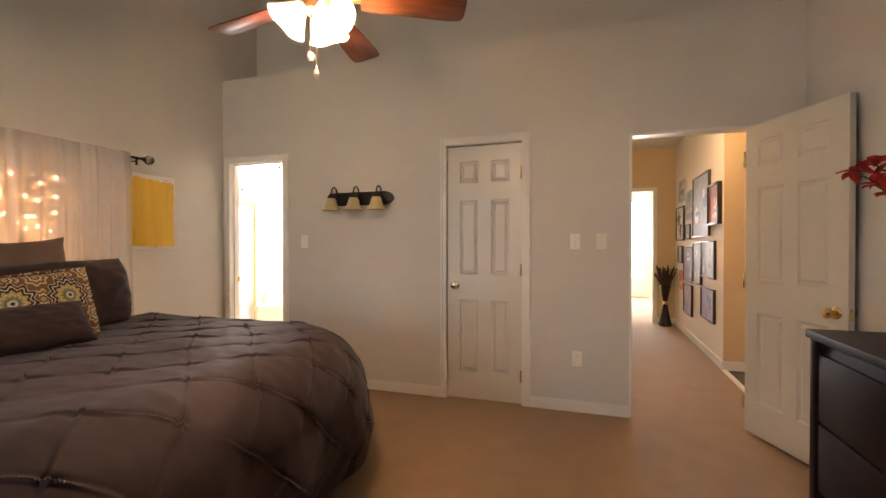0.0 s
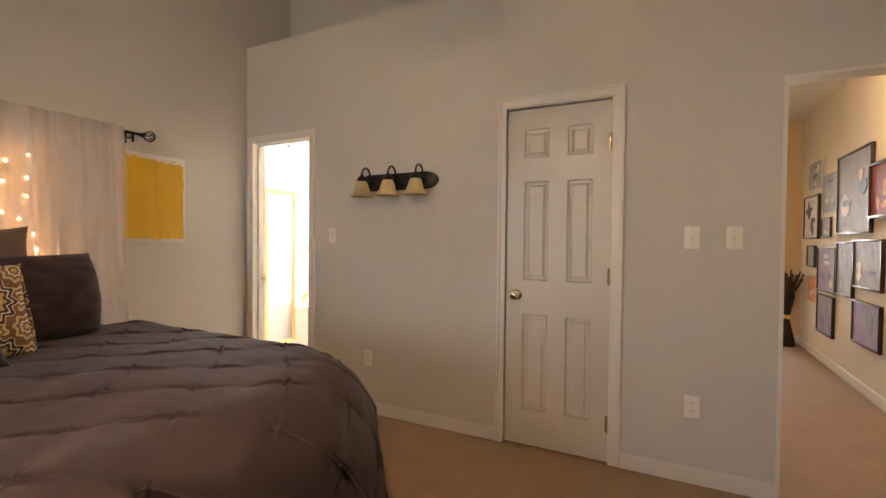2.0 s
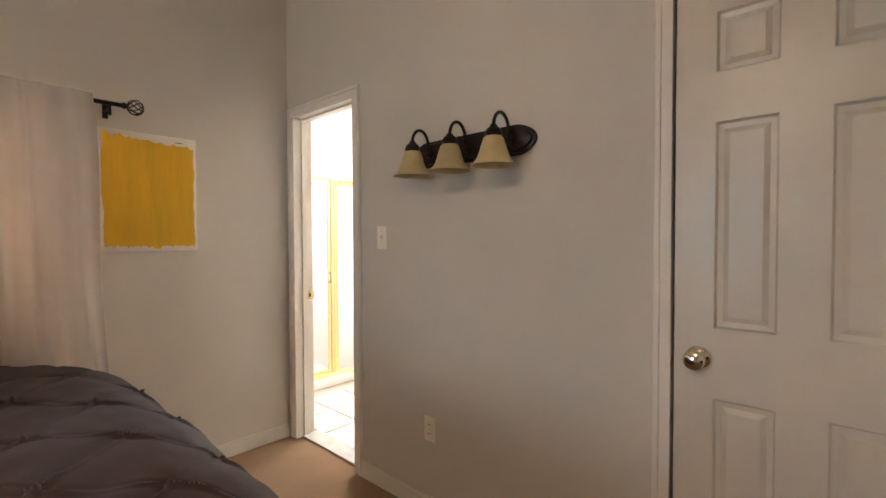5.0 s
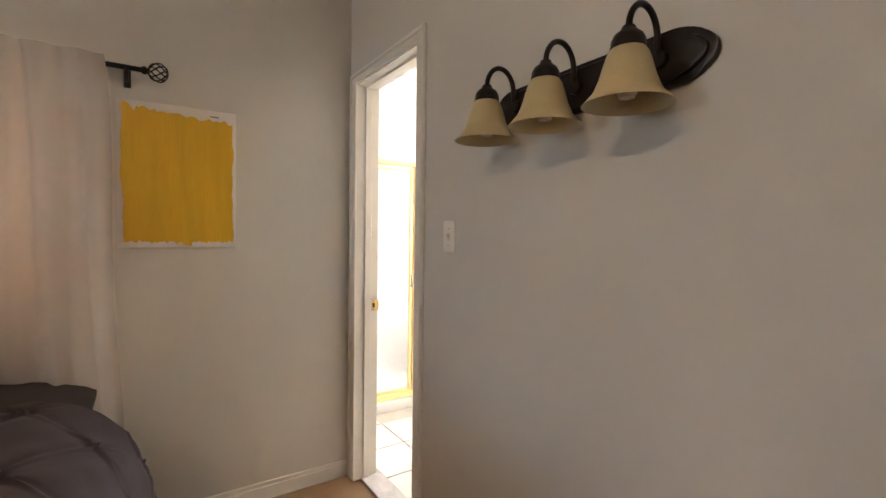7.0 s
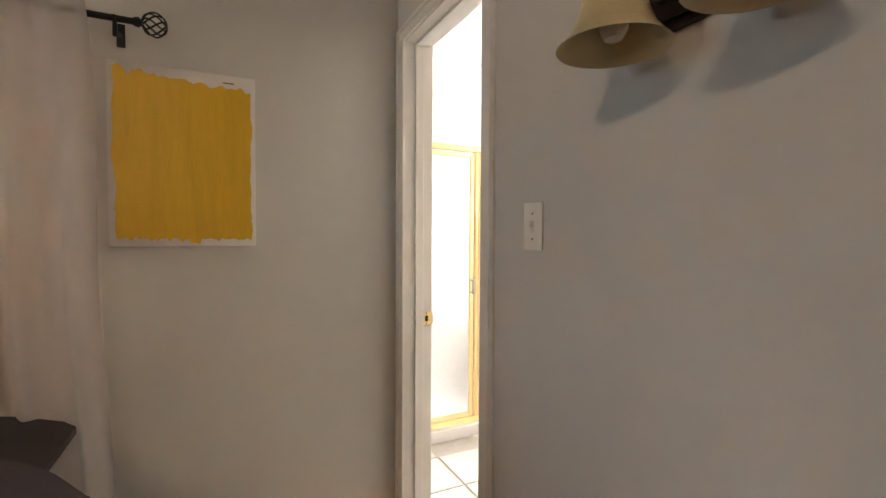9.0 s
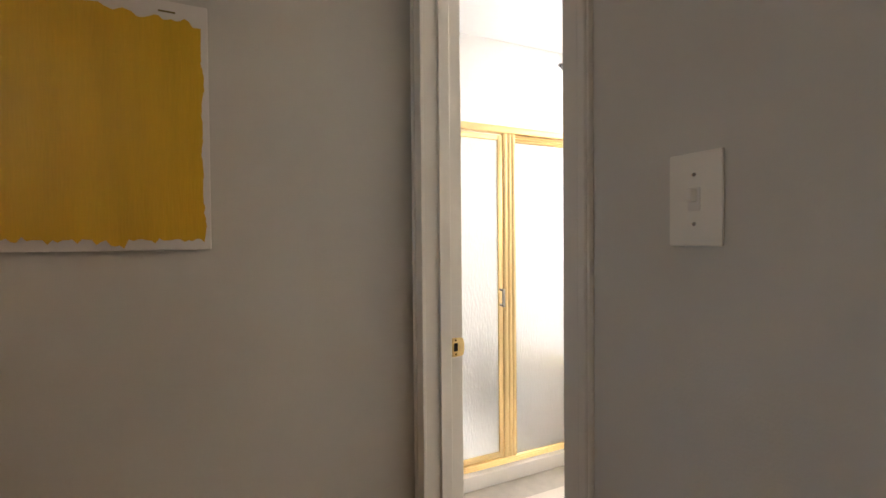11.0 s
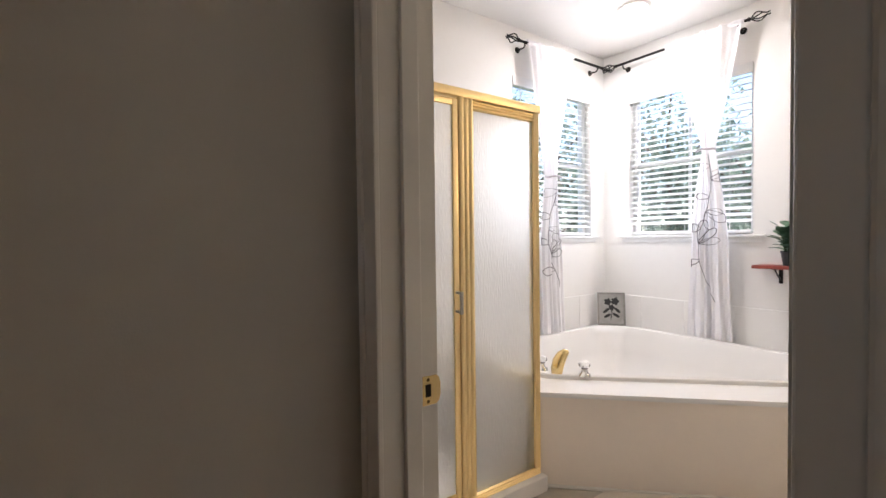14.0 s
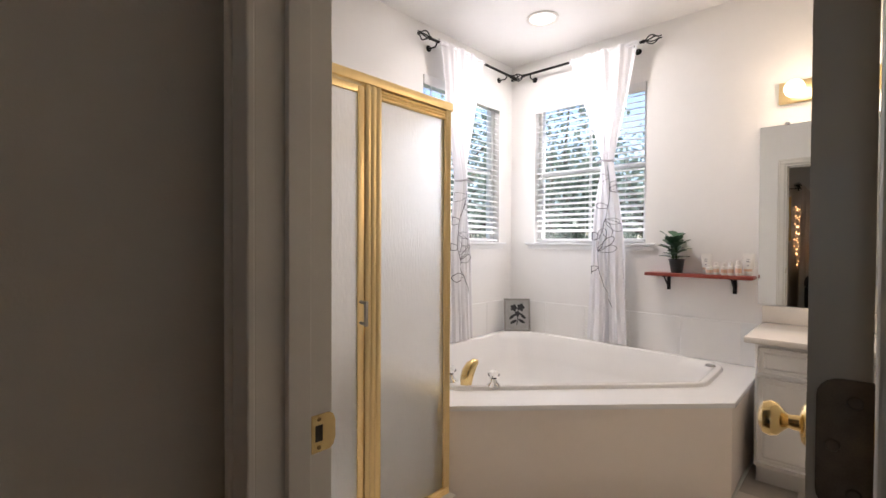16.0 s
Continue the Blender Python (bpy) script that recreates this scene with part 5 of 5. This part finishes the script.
# ---- shower enclosure ----
SX, SY0, SY1, SH, SB = -0.667, T + 0.014, 1.215, 1.80, 0.088
def shower():
    r = thing("shower_enclosure", "gold-framed shower enclosure with obscure glass door and panel", "shower", (0, 0, 0))
    part("curb", boxes((SX - 0.06, SX + 0.045, SY0, SY1 + 0.018, 0, SB - 0.012), (BX + 0.001, SX - 0.06, SY0, SY1, 0, 0.05), bevel=0.008), ACRYLIC, r, "white acrylic shower pan and curb")
    part("knee_wall", boxes((BX + 0.001, SX - 0.04, SY1 - 0.045, SY1 + 0.006, 0.05, TZ + 0.05), bevel=0.004), ACRYLIC, r)
    part("wall_lining", boxes((BX + 0.0005, BX + 0.006, SY0, SY1 - 0.05, 0.05, 2.05), (BX + 0.006, SX - 0.03, SY0 - 0.001, SY0 + 0.005, 0.05, 2.05)), ACRYLIC, r, "white shower wall lining")

    def ribbed(x0, x1, y0, y1, z0, z1, along):
        """An extruded rail: a body with three raised beads on the room face."""
        w = y1 - y0 if along == "z" else z1 - z0
        out = [(x0, 0.0), (x0, w)]
        for k in range(18, -1, -1):
            f = k / 18
            out.append((x1 + 0.006 * abs(math.sin(3 * math.pi * f)) - 0.002, w * f))
        if along == "z":
            return prism([(a, y0 + b) for a, b in out], z0, z1)
        return prism([(a, z0 + b) for a, b in out], y0, y1, axis="y")
    part("header", boxes((SX - 0.022, SX + 0.020, SY0, SY1 + 0.010, SH - 0.036, SH), bevel=0.004), GOLD, r, "gold header rail")
    part("sill_rail", ribbed(SX - 0.018, SX + 0.012, SY0, SY1, SB - 0.012, SB + 0.022, "y"), GOLD, r)
    part("end_post", ribbed(SX - 0.018, SX + 0.012, SY1 - 0.032, SY1 + 0.004, SB + 0.022, SH - 0.036, "z"), GOLD, r)
    part("middle_post", ribbed(SX - 0.018, SX + 0.014, 0.752, 0.826, SB + 0.022, SH - 0.036, "z"), GOLD, r)
    part("wall_post", ribbed(SX - 0.018, SX + 0.012, SY0, SY0 + 0.03, SB + 0.022, SH - 0.036, "z"), GOLD, r)
    part("panel_top_rail", ribbed(SX - 0.012, SX + 0.008, 0.826, SY1 - 0.032, SH - 0.078, SH - 0.038, "y"), GOLD, r)
    g = part("fixed_glass", boxes((SX - 0.004, SX + 0.002, 0.826, SY1 - 0.032, SB + 0.022, SH - 0.078)), OBSCURE, r, "pebbled obscure glass panel")
    g.visible_shadow = False
    d = part("door", boxes((SX - 0.010, SX + 0.010, SY0 + 0.034, SY0 + 0.058, SB + 0.030, SH - 0.045), (SX - 0.010, SX + 0.010, 0.722, 0.748, SB + 0.030, SH - 0.045), (SX - 0.010, SX + 0.010, SY0 + 0.058, 0.722, SB + 0.030, SB + 0.056), (SX - 0.010, SX + 0.010, SY0 + 0.058, 0.722, SH - 0.072, SH - 0.045), bevel=0.003), GOLD, r, "gold framed shower door")
    gd = part("door_glass", boxes((SX - 0.003, SX + 0.003, SY0 + 0.058, 0.722, SB + 0.056, SH - 0.072)), OBSCURE, d, "pebbled obscure glass")
    gd.visible_shadow = False
    for z in (-0.038, 0.038):
        part("handle_arm", tube([(SX + 0.010, 0.732, 0.935 + z), (SX + 0.055, 0.722, 0.935 + z)], 0.006, 8), surface("dark_nickel_arm", (0.42, 0.40, 0.37), 0.3, 1.0), d)
    part("handle", boxes((SX + 0.049, SX + 0.061, 0.716, 0.728, 0.935 - 0.045, 0.935 + 0.045), bevel=0.002), surface("dark_nickel_pull", (0.42, 0.40, 0.37), 0.3, 1.0), d, "chrome pull handle")
    # return panel over the knee wall
    part("return_top_rail", boxes((BX + 0.008, SX - 0.022, SY1 - 0.026, SY1 + 0.004, SH - 0.036, SH), bevel=0.003), GOLD, r)
    part("return_sill_rail", boxes((BX + 0.008, SX - 0.02, SY1 - 0.026, SY1 + 0.004, TZ + 0.051, TZ + 0.075), bevel=0.003), GOLD, r)
    g2 = part("return_glass", boxes((BX + 0.012, SX - 0.02, SY1 - 0.014, SY1 - 0.008, TZ + 0.075, SH - 0.036)), OBSCURE, r, "pebbled obscure glass panel")
    g2.visible_shadow = False
    # shower arm and rose inside
    part("shower_arm", tube([(BX + 0.01, 0.62, 1.92), (BX + 0.12, 0.62, 1.90), (BX + 0.17, 0.62, 1.86)], 0.010, 10), BRASS, r)
    part("shower_rose", lathe([(0, 0.05), (0.012, 0.05), (0.016, 0.03), (0.035, 0.0), (0, -0.002)], 20, (BX + 0.19, 0.62, 1.82), pose(0, 0, 0, 0, -35)), BRASS, r)


shower()

# ---- shelf with plant and toiletries ----
RED = wood("red_stained_wood", (0.20, 0.030, 0.018), (0.34, 0.07, 0.045), 0.35, stretch=(1.5, 14, 14))
sh = thing("wall_shelf", "red-stained wooden wall shelf on black iron brackets", "shelf", (-0.075, BY, 0.990))
part("board", boxes((-0.300, 0.300, -0.135, -0.001, -0.010, 0.012), bevel=0.005), RED, sh)
for dx in (-0.185, 0.190):
    b = part("bracket", boxes((dx - 0.011, dx + 0.011, -0.006, -0.001, -0.105, -0.011), (dx - 0.011, dx + 0.011, -0.115, -0.006, -0.016, -0.011), bevel=0.0015), BLACKIRON, sh)
    part("brace", tube([(dx, -0.006, -0.085), (dx, -0.05, -0.055), (dx, -0.100, -0.016)], 0.005, 6), BLACKIRON, b)
pp = thing("potted_plant", "small leafy succulent in a black plastic pot on the shelf", "plant", (-0.195, BY - 0.070, 1.0025))
part("pot", lathe([(0, 0), (0.033, 0), (0.045, 0.078), (0.048, 0.080), (0.048, 0.088), (0.042, 0.088), (0.040, 0.070), (0, 0.070)], 28), surface("black_plastic_pot", (0.015, 0.015, 0.015), 0.35), pp)
part("soil", lathe([(0, 0.074), (0.041, 0.072)], 20), surface("soil", (0.03, 0.02, 0.013), 0.95, var=0.4, scale=60), pp)
LEAF = surface("succulent_leaf", (0.050, 0.115, 0.062), 0.38, var=0.5, scale=14)
rnd = random.Random(21)
for s in range(4):
    ax, ay = rnd.uniform(-0.026, 0.026), rnd.uniform(-0.02, 0.02)
    hgt = rnd.uniform(0.08, 0.15)
    part("stem", tube([(ax, ay, 0.07), (ax * 1.8, ay * 1.8, 0.075 + hgt)], 0.004, 6), surface("green_stem", (0.05, 0.09, 0.03), 0.6), pp)
    for k in range(9):
        v = (k + 1) / 9
        a = k * 2.4 + s
        ln = rnd.uniform(0.080, 0.108) * (1.05 - 0.45 * v)
        bx, by, bz = ax * (1 + 0.8 * v), ay * (1 + 0.8 * v), 0.075 + hgt * v
        up = 0.35 + 0.75 * v

        def f(u, w, a=a, ln=ln, bx=bx, by=by, bz=bz, up=up):
            wd = 0.030 * math.sin(math.pi * min(1.0, 0.06 + u ** 1.5 * 0.90)) ** 0.8 * (2 * w - 1)
            return (bx + ln * u * math.cos(a) - wd * math.sin(a), by + ln * u * math.sin(a) + wd * math.cos(a), bz + up * ln * u - 0.3 * ln * u * u + 0.006 * abs(2 * w - 1))
        part("leaf", grid(6, 4, f), LEAF, pp)
CREAM = surface("white_toiletry_plastic", (0.80, 0.78, 0.74), 0.3, var=0.02)
PEACH = surface("peach_label", (0.72, 0.50, 0.36), 0.4, var=0.05)
GREYB = surface("grey_print", (0.30, 0.29, 0.30), 0.6)


def tube_bottle(x, y, h, w, label):
    t = thing("toiletry_tube", label, "toiletries", (x, y, 1.0025), "toiletries on the shelf")
    part("cap", lathe([(0, 0), (w * 0.32, 0), (w * 0.34, 0.004), (w * 0.34, 0.022), (0, 0.022)], 18), CREAM, t)

    def f(u, v):
        a = 2 * math.pi * u
        k = v
        rx, ry = w * (0.36 + 0.14 * k), w * (0.36 * (1 - k) + 0.02)
        return (rx * math.cos(a), ry * math.sin(a), 0.022 + (h - 0.022) * v)
    part("tube_body", grid(24, 8, f, loop_u=True), CREAM, t)
    part("label", boxes((-w * 0.12, w * 0.12, -w * 0.27, -w * 0.262, h * 0.62, h * 0.66), (-w * 0.12, w * 0.12, -w * 0.22, -w * 0.21, h * 0.72, h * 0.75), (-w * 0.08, w * 0.08, -w * 0.32, -w * 0.31, h * 0.45, h * 0.49)), GREYB, t)
    part("label_band", lathe([(w * 0.365, 0.024), (w * 0.372, 0.040)], 18), PEACH, t)


def jar(x, y, h, r0, label):
    t = thing("toiletry_bottle", label, "toiletries", (x, y, 1.0025), "toiletries on the shelf")
    part("body", lathe([(0, 0), (r0, 0), (r0 * 1.05, 0.004), (r0 * 1.05, h * 0.68), (r0 * 0.7, h * 0.74), (0, h * 0.74)], 20), CREAM, t)
    part("cap", lathe([(0, h * 0.74), (r0 * 0.75, h * 0.74), (r0 * 0.75, h), (0, h)], 18), CREAM, t)
    part("label_band", lathe([(r0 * 1.06, h * 0.2), (r0 * 1.06, h * 0.48)], 20), PEACH, t)


tube_bottle(-0.030, BY - 0.05, 0.125, 0.060, "white cosmetic tube standing on its cap on the shelf")
tube_bottle(0.190, BY - 0.05, 0.130, 0.066, "white cosmetic tube standing on its cap on the shelf")
for x, h in ((0.030, 0.075), (0.072, 0.070), (0.106, 0.078), (0.146, 0.088)):
    jar(x, BY - 0.085, h, 0.015, "small white toiletry bottle with a peach label on the shelf")
jar(-0.005, BY - 0.09, 0.060, 0.018, "small white toiletry bottle with a peach label on the shelf")


# ---- vanity, mirror, light bar ----
VX0, VX1, VY, VZ = 0.300, 1.75, 2.405, 0.735
van = thing("vanity_cabinet", "white thermofoil vanity cabinet with raised doors and drawers", "cabinet", (0, 0, 0))
VAN = surface("white_thermofoil", (0.76, 0.73, 0.69), 0.35, var=0.02, scale=3)
part("body", boxes((VX0, VX1, VY, BY - 0.001, 0.10, VZ - 0.032), (VX0 + 0.001, VX1, VY + 0.06, BY - 0.001, 0, 0.10), bevel=0.002), VAN, van)
x = VX0 + 0.012
for k in range(4):
    w = 0.345
    d = part("drawer", raised_panel(x, x + w, 0.560, VZ - 0.046, 0.02), VAN, van, smooth=False)
    d.location = (0, VY - 0.0185, 0)
    d = part("cabinet_door", raised_panel(x, x + w, 0.125, 0.545, 0.02), VAN, van, smooth=False)
    d.location = (0, VY - 0.0185, 0)
    x += w + 0.012
ct = thing("bathroom_countertop", "cream cultured-marble vanity top with backsplash", "countertop", (0, 0, 0))
CULT = surface("cultured_marble", (0.80, 0.74, 0.66), 0.15, var=0.04, scale=4)
part("slab", boxes((VX0 - 0.045, VX1, VY - 0.03, BY - 0.001, VZ - 0.0315, VZ), bevel=0.008), CULT, ct)
part("backsplash", boxes((VX0 - 0.045, VX1, BY - 0.022, BY - 0.0005, VZ, 0.832), bevel=0.004), CULT, ct)
mir = thing("wall_mirror", "plain frameless wall mirror above the vanity", "mirror", (0, 0, 0))
part("mirror_glass", boxes((0.232, 1.75, BY - 0.008, BY - 0.002, 0.836, 1.872)), MIRROR, mir)
for x in (0.36, 1.0, 1.6):
    part("clip", boxes((x - 0.012, x + 0.012, BY - 0.012, BY - 0.002, 1.866, 1.886), bevel=0.002), CHROME, mir)
bar = thing("vanity_light_bar", "brass light bar with round lit bulbs over the mirror", "wall lamp", (0, 0, 0))
part("backplate", boxes((0.318, 1.575, BY - 0.030, BY - 0.001, 1.985, 2.105), bevel=0.006), GOLD, bar)
for k in range(6):
    bx = 0.395 + 0.22 * k
    part("socket", lathe([(0, 0), (0.028, 0), (0.022, 0.012), (0.018, 0.03)], 20, (bx, BY - 0.030, 2.045), pose(0, 0, 0, 90)), BRASS, bar)
    g = part("bulb", lathe([(0, -0.047)] + [(0.047 * math.sin(math.pi * j / 14), -0.047 * math.cos(math.pi * j / 14)) for j in range(1, 14)] + [(0, 0.047)], 24, (bx, BY - 0.095, 2.045)), BULB, bar, "round lit globe bulb")

# recessed ceiling lamp
can = thing("recessed_light", "white round recessed ceiling light, lit, over the tub", "ceiling lamp", (-0.888, 2.377, BZ))
part("trim_ring", lathe([(0.105, -0.001), (0.104, -0.007), (0.085, -0.010), (0.080, -0.001)], 40), WHITE, can)
part("lens", lathe([(0.080, -0.002), (0.06, -0.004), (0, -0.005)], 36), CANGLOW, can)

# ---- hall ----
def hall_art(y0, y1, z0, z1, kind):
    r = tagged(new("wall_picture"), kind[2], "picture", "gallery pictures")
    hy, hz = (y1 - y0) / 2, (z1 - z0) / 2
    f, d = 0.018, kind[3]
    part("frame", boxes((0, d, -hy, hy, -hz, -hz + f), (0, d, -hy, hy, hz - f, hz), (0, d, -hy, -hy + f, -hz + f, hz - f), (0, d, hy - f, hy, -hz + f, hz - f), bevel=0.003), kind[0], r)
    part("print", boxes((0.002, d * 0.62, -hy + f, hy - f, -hz + f, hz - f)), kind[1], r)
    rnd = random.Random(int(abs(y0 * 100)))
    for k in range(kind[4]):
        cy, cz = rnd.uniform(-0.6, 0.6) * hy, rnd.uniform(-0.6, 0.6) * hz
        ry, rz_ = rnd.uniform(0.12, 0.35) * hy, rnd.uniform(0.10, 0.3) * hz
        n = rnd.randint(5, 9)
        pts = [(cy + ry * math.cos(2 * math.pi * i / n) * rnd.uniform(0.7, 1.1), cz + rz_ * math.sin(2 * math.pi * i / n) * rnd.uniform(0.7, 1.1)) for i in range(n)]
        part("motif", prism(pts, d * 0.62, d * 0.62 + 0.0015 + 0.0006 * k, axis="x"), kind[5][k % len(kind[5])], r)
    r.matrix_world = pose(GX - 0.0005, (y0 + y1) / 2, (z0 + z1) / 2, 0, 0, 180)


def flat(name, c, rough=0.6):
    return surface(name, c, rough, var=0.22, scale=9)


DK = flat("dark_wood_frame", (0.03, 0.018, 0.015), 0.35)
GREYC, BLUEC, MAUVE = flat("grey_wash_print", (0.30, 0.31, 0.33)), flat("slate_print", (0.17, 0.23, 0.33)), flat("mauve_print", (0.29, 0.24, 0.40))
ORC, RUST, WHT, PINK = flat("orange_print", (0.50, 0.16, 0.04)), flat("rust_print", (0.22, 0.05, 0.02)), flat("white_print", (0.62, 0.58, 0.54)), flat("pink_print", (0.55, 0.20, 0.11))
KG = "grey abstract canvas with dark edges on the hall wall"
ART = [
    (1.722, 2.487, 1.331, 2.009, (DK, GREYC, "large grey abstract canvas with dark edges", 0.03, 6, (BLUEC, WHT))),
    (1.30, 1.715, 1.437, 1.837, (DK, RUST, "small rust and orange picture in a dark frame", 0.045, 5, (ORC, flat("ochre_print", (0.5, 0.3, 0.08))))),
    (1.492, 2.05, 0.90, 1.282, (DK, GREYC, KG, 0.03, 4, (BLUEC, WHT))),
    (1.504, 2.05, 0.465, 0.803, (DK, MAUVE, "mauve abstract canvas with dark edges on the hall wall", 0.03, 4, (GREYC, BLUEC))),
    (2.50, 3.045, 0.786, 1.217, (DK, MAUVE, "mauve figure canvas with dark edges on the hall wall", 0.03, 5, (WHT, BLUEC))),
    (2.54, 3.033, 0.378, 0.757, (DK, MAUVE, "mauve abstract canvas with dark edges on the hall wall", 0.03, 4, (GREYC, BLUEC))),
    (2.07, 2.468, 0.797, 1.265, (DK, GREYC, "narrow grey canvas with dark edges on the hall wall", 0.03, 4, (WHT, MAUVE))),
    (3.06, 3.60, 1.297, 1.753, (DK, WHT, "white picture of dark branches in a black frame", 0.03, 8, (DK,))),
    (2.986, 3.469, 1.80, 2.112, (WHT, GREYC, "pale frameless print on the hall wall", 0.02, 5, (DK, WHT))),
    (2.50, 2.96, 1.531, 1.919, (WHT, GREYC, "pale grey print on the hall wall", 0.02, 5, (BLUEC, WHT))),
    (3.154, 3.445, 1.00, 1.23, (DK, GREYC, "small dark-framed print on the hall wall", 0.03, 3, (BLUEC,))),
    (3.08, 3.43, 0.618, 0.919, (WHT, PINK, "small pink print on the hall wall", 0.02, 4, (ORC, WHT))),
    (2.694, 2.978, 1.308, 1.499, (DK, GREYC, "small grey print on the hall wall", 0.02, 3, (WHT,))),
]
KA = (GX - 3.397) / (4.54 - 3.397)
for y0, y1, z0, z1, kind in ART:
    hall_art(-3.505 + (y0 + 3.505) * KA, -3.505 + (y1 + 3.505) * KA, 1.243 + (z0 - 1.243) * KA, 1.243 + (z1 - 1.243) * KA, kind)

vs = thing("floor_vase", "dark hourglass floor vase filled with dried brown reeds", "vase", (4.46, 4.16, 0))
part("body", lathe([(0, 0), (0.095, 0), (0.098, 0.02), (0.06, 0.18), (0.030, 0.34), (0.034, 0.38), (0.07, 0.55), (0.085, 0.62), (0.080, 0.62), (0.060, 0.52), (0, 0.40)], 28), flat("dark_brown_lacquer", (0.025, 0.013, 0.009), 0.25), vs)
part("band", lathe([(0.037, 0.33), (0.040, 0.35), (0.038, 0.38)], 24), BRASS, vs)
REED = flat("dried_reed", (0.07, 0.035, 0.018))
rnd = random.Random(8)
for k in range(60):
    a, rr = rnd.uniform(0, 6.28), rnd.uniform(0.02, 0.17)
    h = rnd.uniform(0.72, 0.93)
    part("reed", tube([(0.03 * math.cos(a), 0.03 * math.sin(a), 0.45), (rr * 0.5 * math.cos(a), rr * 0.5 * math.sin(a), 0.66), (rr * math.cos(a), rr * math.sin(a), h)], [0.004, 0.006, 0.010], 5), REED, vs)
structure("baseboard_gallery", boxes((GX - 0.014, GX - 0.0005, GY0 - 0.004, GY1, 0, 0.09), (GX - 0.014, 5.78, GY0 - 0.018, GY0 - 0.0045, 0, 0.09), (4.37, GX - 0.014, GY1 - 0.014, GY1 - 0.0005, 0, 0.09), bevel=0.003), WHITE, label="white hall baseboard")
structure("trim_far_door", boxes((4.31, 4.37, GY1 - 0.016, GY1 - 0.0005, 0, 2.09), (3.45, 4.37, GY1 - 0.016, GY1 - 0.0005, 2.09, 2.15), bevel=0.003), WHITE, label="white casing of the far doorway")
structure("trim_floor_edge", boxes((GX - 0.02, GX + 0.03, T + 0.01, GY0 - 0.02, 0, 0.010), bevel=0.004), WHITE, label="pale strip between carpet and wood floor")

# ---- outside ----
LEAVES = sheer("tree_leaf", (0.15, 0.20, 0.155), 0.0, 0.5)
BARK = surface("bark", (0.07, 0.05, 0.035), 0.9, var=0.3, scale=6)


def tree(x, y, h, spread, seed, label):
    rnd = random.Random(seed)
    r = thing("tree", label, "tree", (x, y, -0.8), "trees outside")
    bm = tube([(0, 0, 0), (0.1, 0.05, h * 0.4), (0.05, 0.1, h * 0.75)], [0.16, 0.11, 0.05], 10)
    limbs = []
    for k in range(9):
        a, z = rnd.uniform(0, 6.28), h * rnd.uniform(0.3, 0.7)
        e = (spread * 0.7 * math.cos(a), spread * 0.7 * math.sin(a), z + h * rnd.uniform(0.08, 0.25))
        tube([(0.08, 0.05, z), (e[0] * 0.5, e[1] * 0.5, z + 0.1 * h), e], [0.05, 0.035, 0.015], 6, bm)
        limbs.append(e)
    part("trunk", bm, BARK, r)
    pts, faces = [], []
    for k in range(3600):
        c = limbs[k % 9]
        d = Vector((rnd.gauss(0, 1), rnd.gauss(0, 1), rnd.gauss(0, 0.8))) * spread * 0.26
        p = Vector(c) * rnd.uniform(0.75, 1.05) + d
        s = rnd.uniform(0.05, 0.11)
        u, v = Vector((rnd.gauss(0, 1), rnd.gauss(0, 1), rnd.gauss(0, 1))).normalized() * s, Vector((rnd.gauss(0, 1), rnd.gauss(0, 1), rnd.gauss(0, 1))).normalized() * s * 0.6
        n = len(pts)
        pts += [p - u, p + v * 0.8, p + u, p - v * 0.8]
        faces.append((n, n + 1, n + 2, n + 3))
    me = bpy.data.meshes.new("crown")
    me.from_pydata([tuple(p) for p in pts], [], faces)
    me.materials.append(LEAVES)
    cr = new("crown", me)
    cr.parent = r


for k, (x, y, h, s) in enumerate(((-6.0, 6.8, 5.2, 2.1), (-7.6, 9.4, 6.0, 2.4), (-4.6, 9.6, 5.4, 2.2), (-2.3, 9.2, 4.6, 2.0), (-8.6, 4.6, 6.0, 2.4), (-6.6, 12.5, 6.6, 2.6))):
    tree(x, y, h, s, 30 + k, "leafy green garden tree outside the window")

# ---- bathroom floor tiles ----
bf = structure("floor_bath", boxes((BX, 2.1, T, BY, -0.12, 0.0)), GROUT, label="beige ceramic tile floor with grey joints")
tme = finish(box(bmesh.new(), -0.1515, 0.1515, -0.1515, 0.1515, 0.0, 0.008, bevel=0.003, seg=1), "floor_tile", TILE)
for i in range(-1, 9):
    for j in range(-1, 9):
        x, y = -0.463 + 0.155 + 0.31 * i, 0.417 + 0.155 + 0.31 * j
        if x - 0.15 < SX + 0.02 and y < SY1 or x > 1.95 or y + 0.15 > BY or y - 0.15 < T + 0.02:
            continue
        if y - 0.15 > x + 1.95:
            continue
        t = new("floor_tile", tme)
        t.parent = bf
        t.location = (x, y, 0)
edge = finish(box(bmesh.new(), -0.1515, 0.1515, -0.133, 0.133, 0.0, 0.008, bevel=0.003, seg=1), "floor_tile", TILE)
for i in range(-1, 8):
    t = new("floor_tile", edge)
    t.parent = bf
    t.location = (-0.463 + 0.155 + 0.31 * i, 0.417 - 0.139, 0)
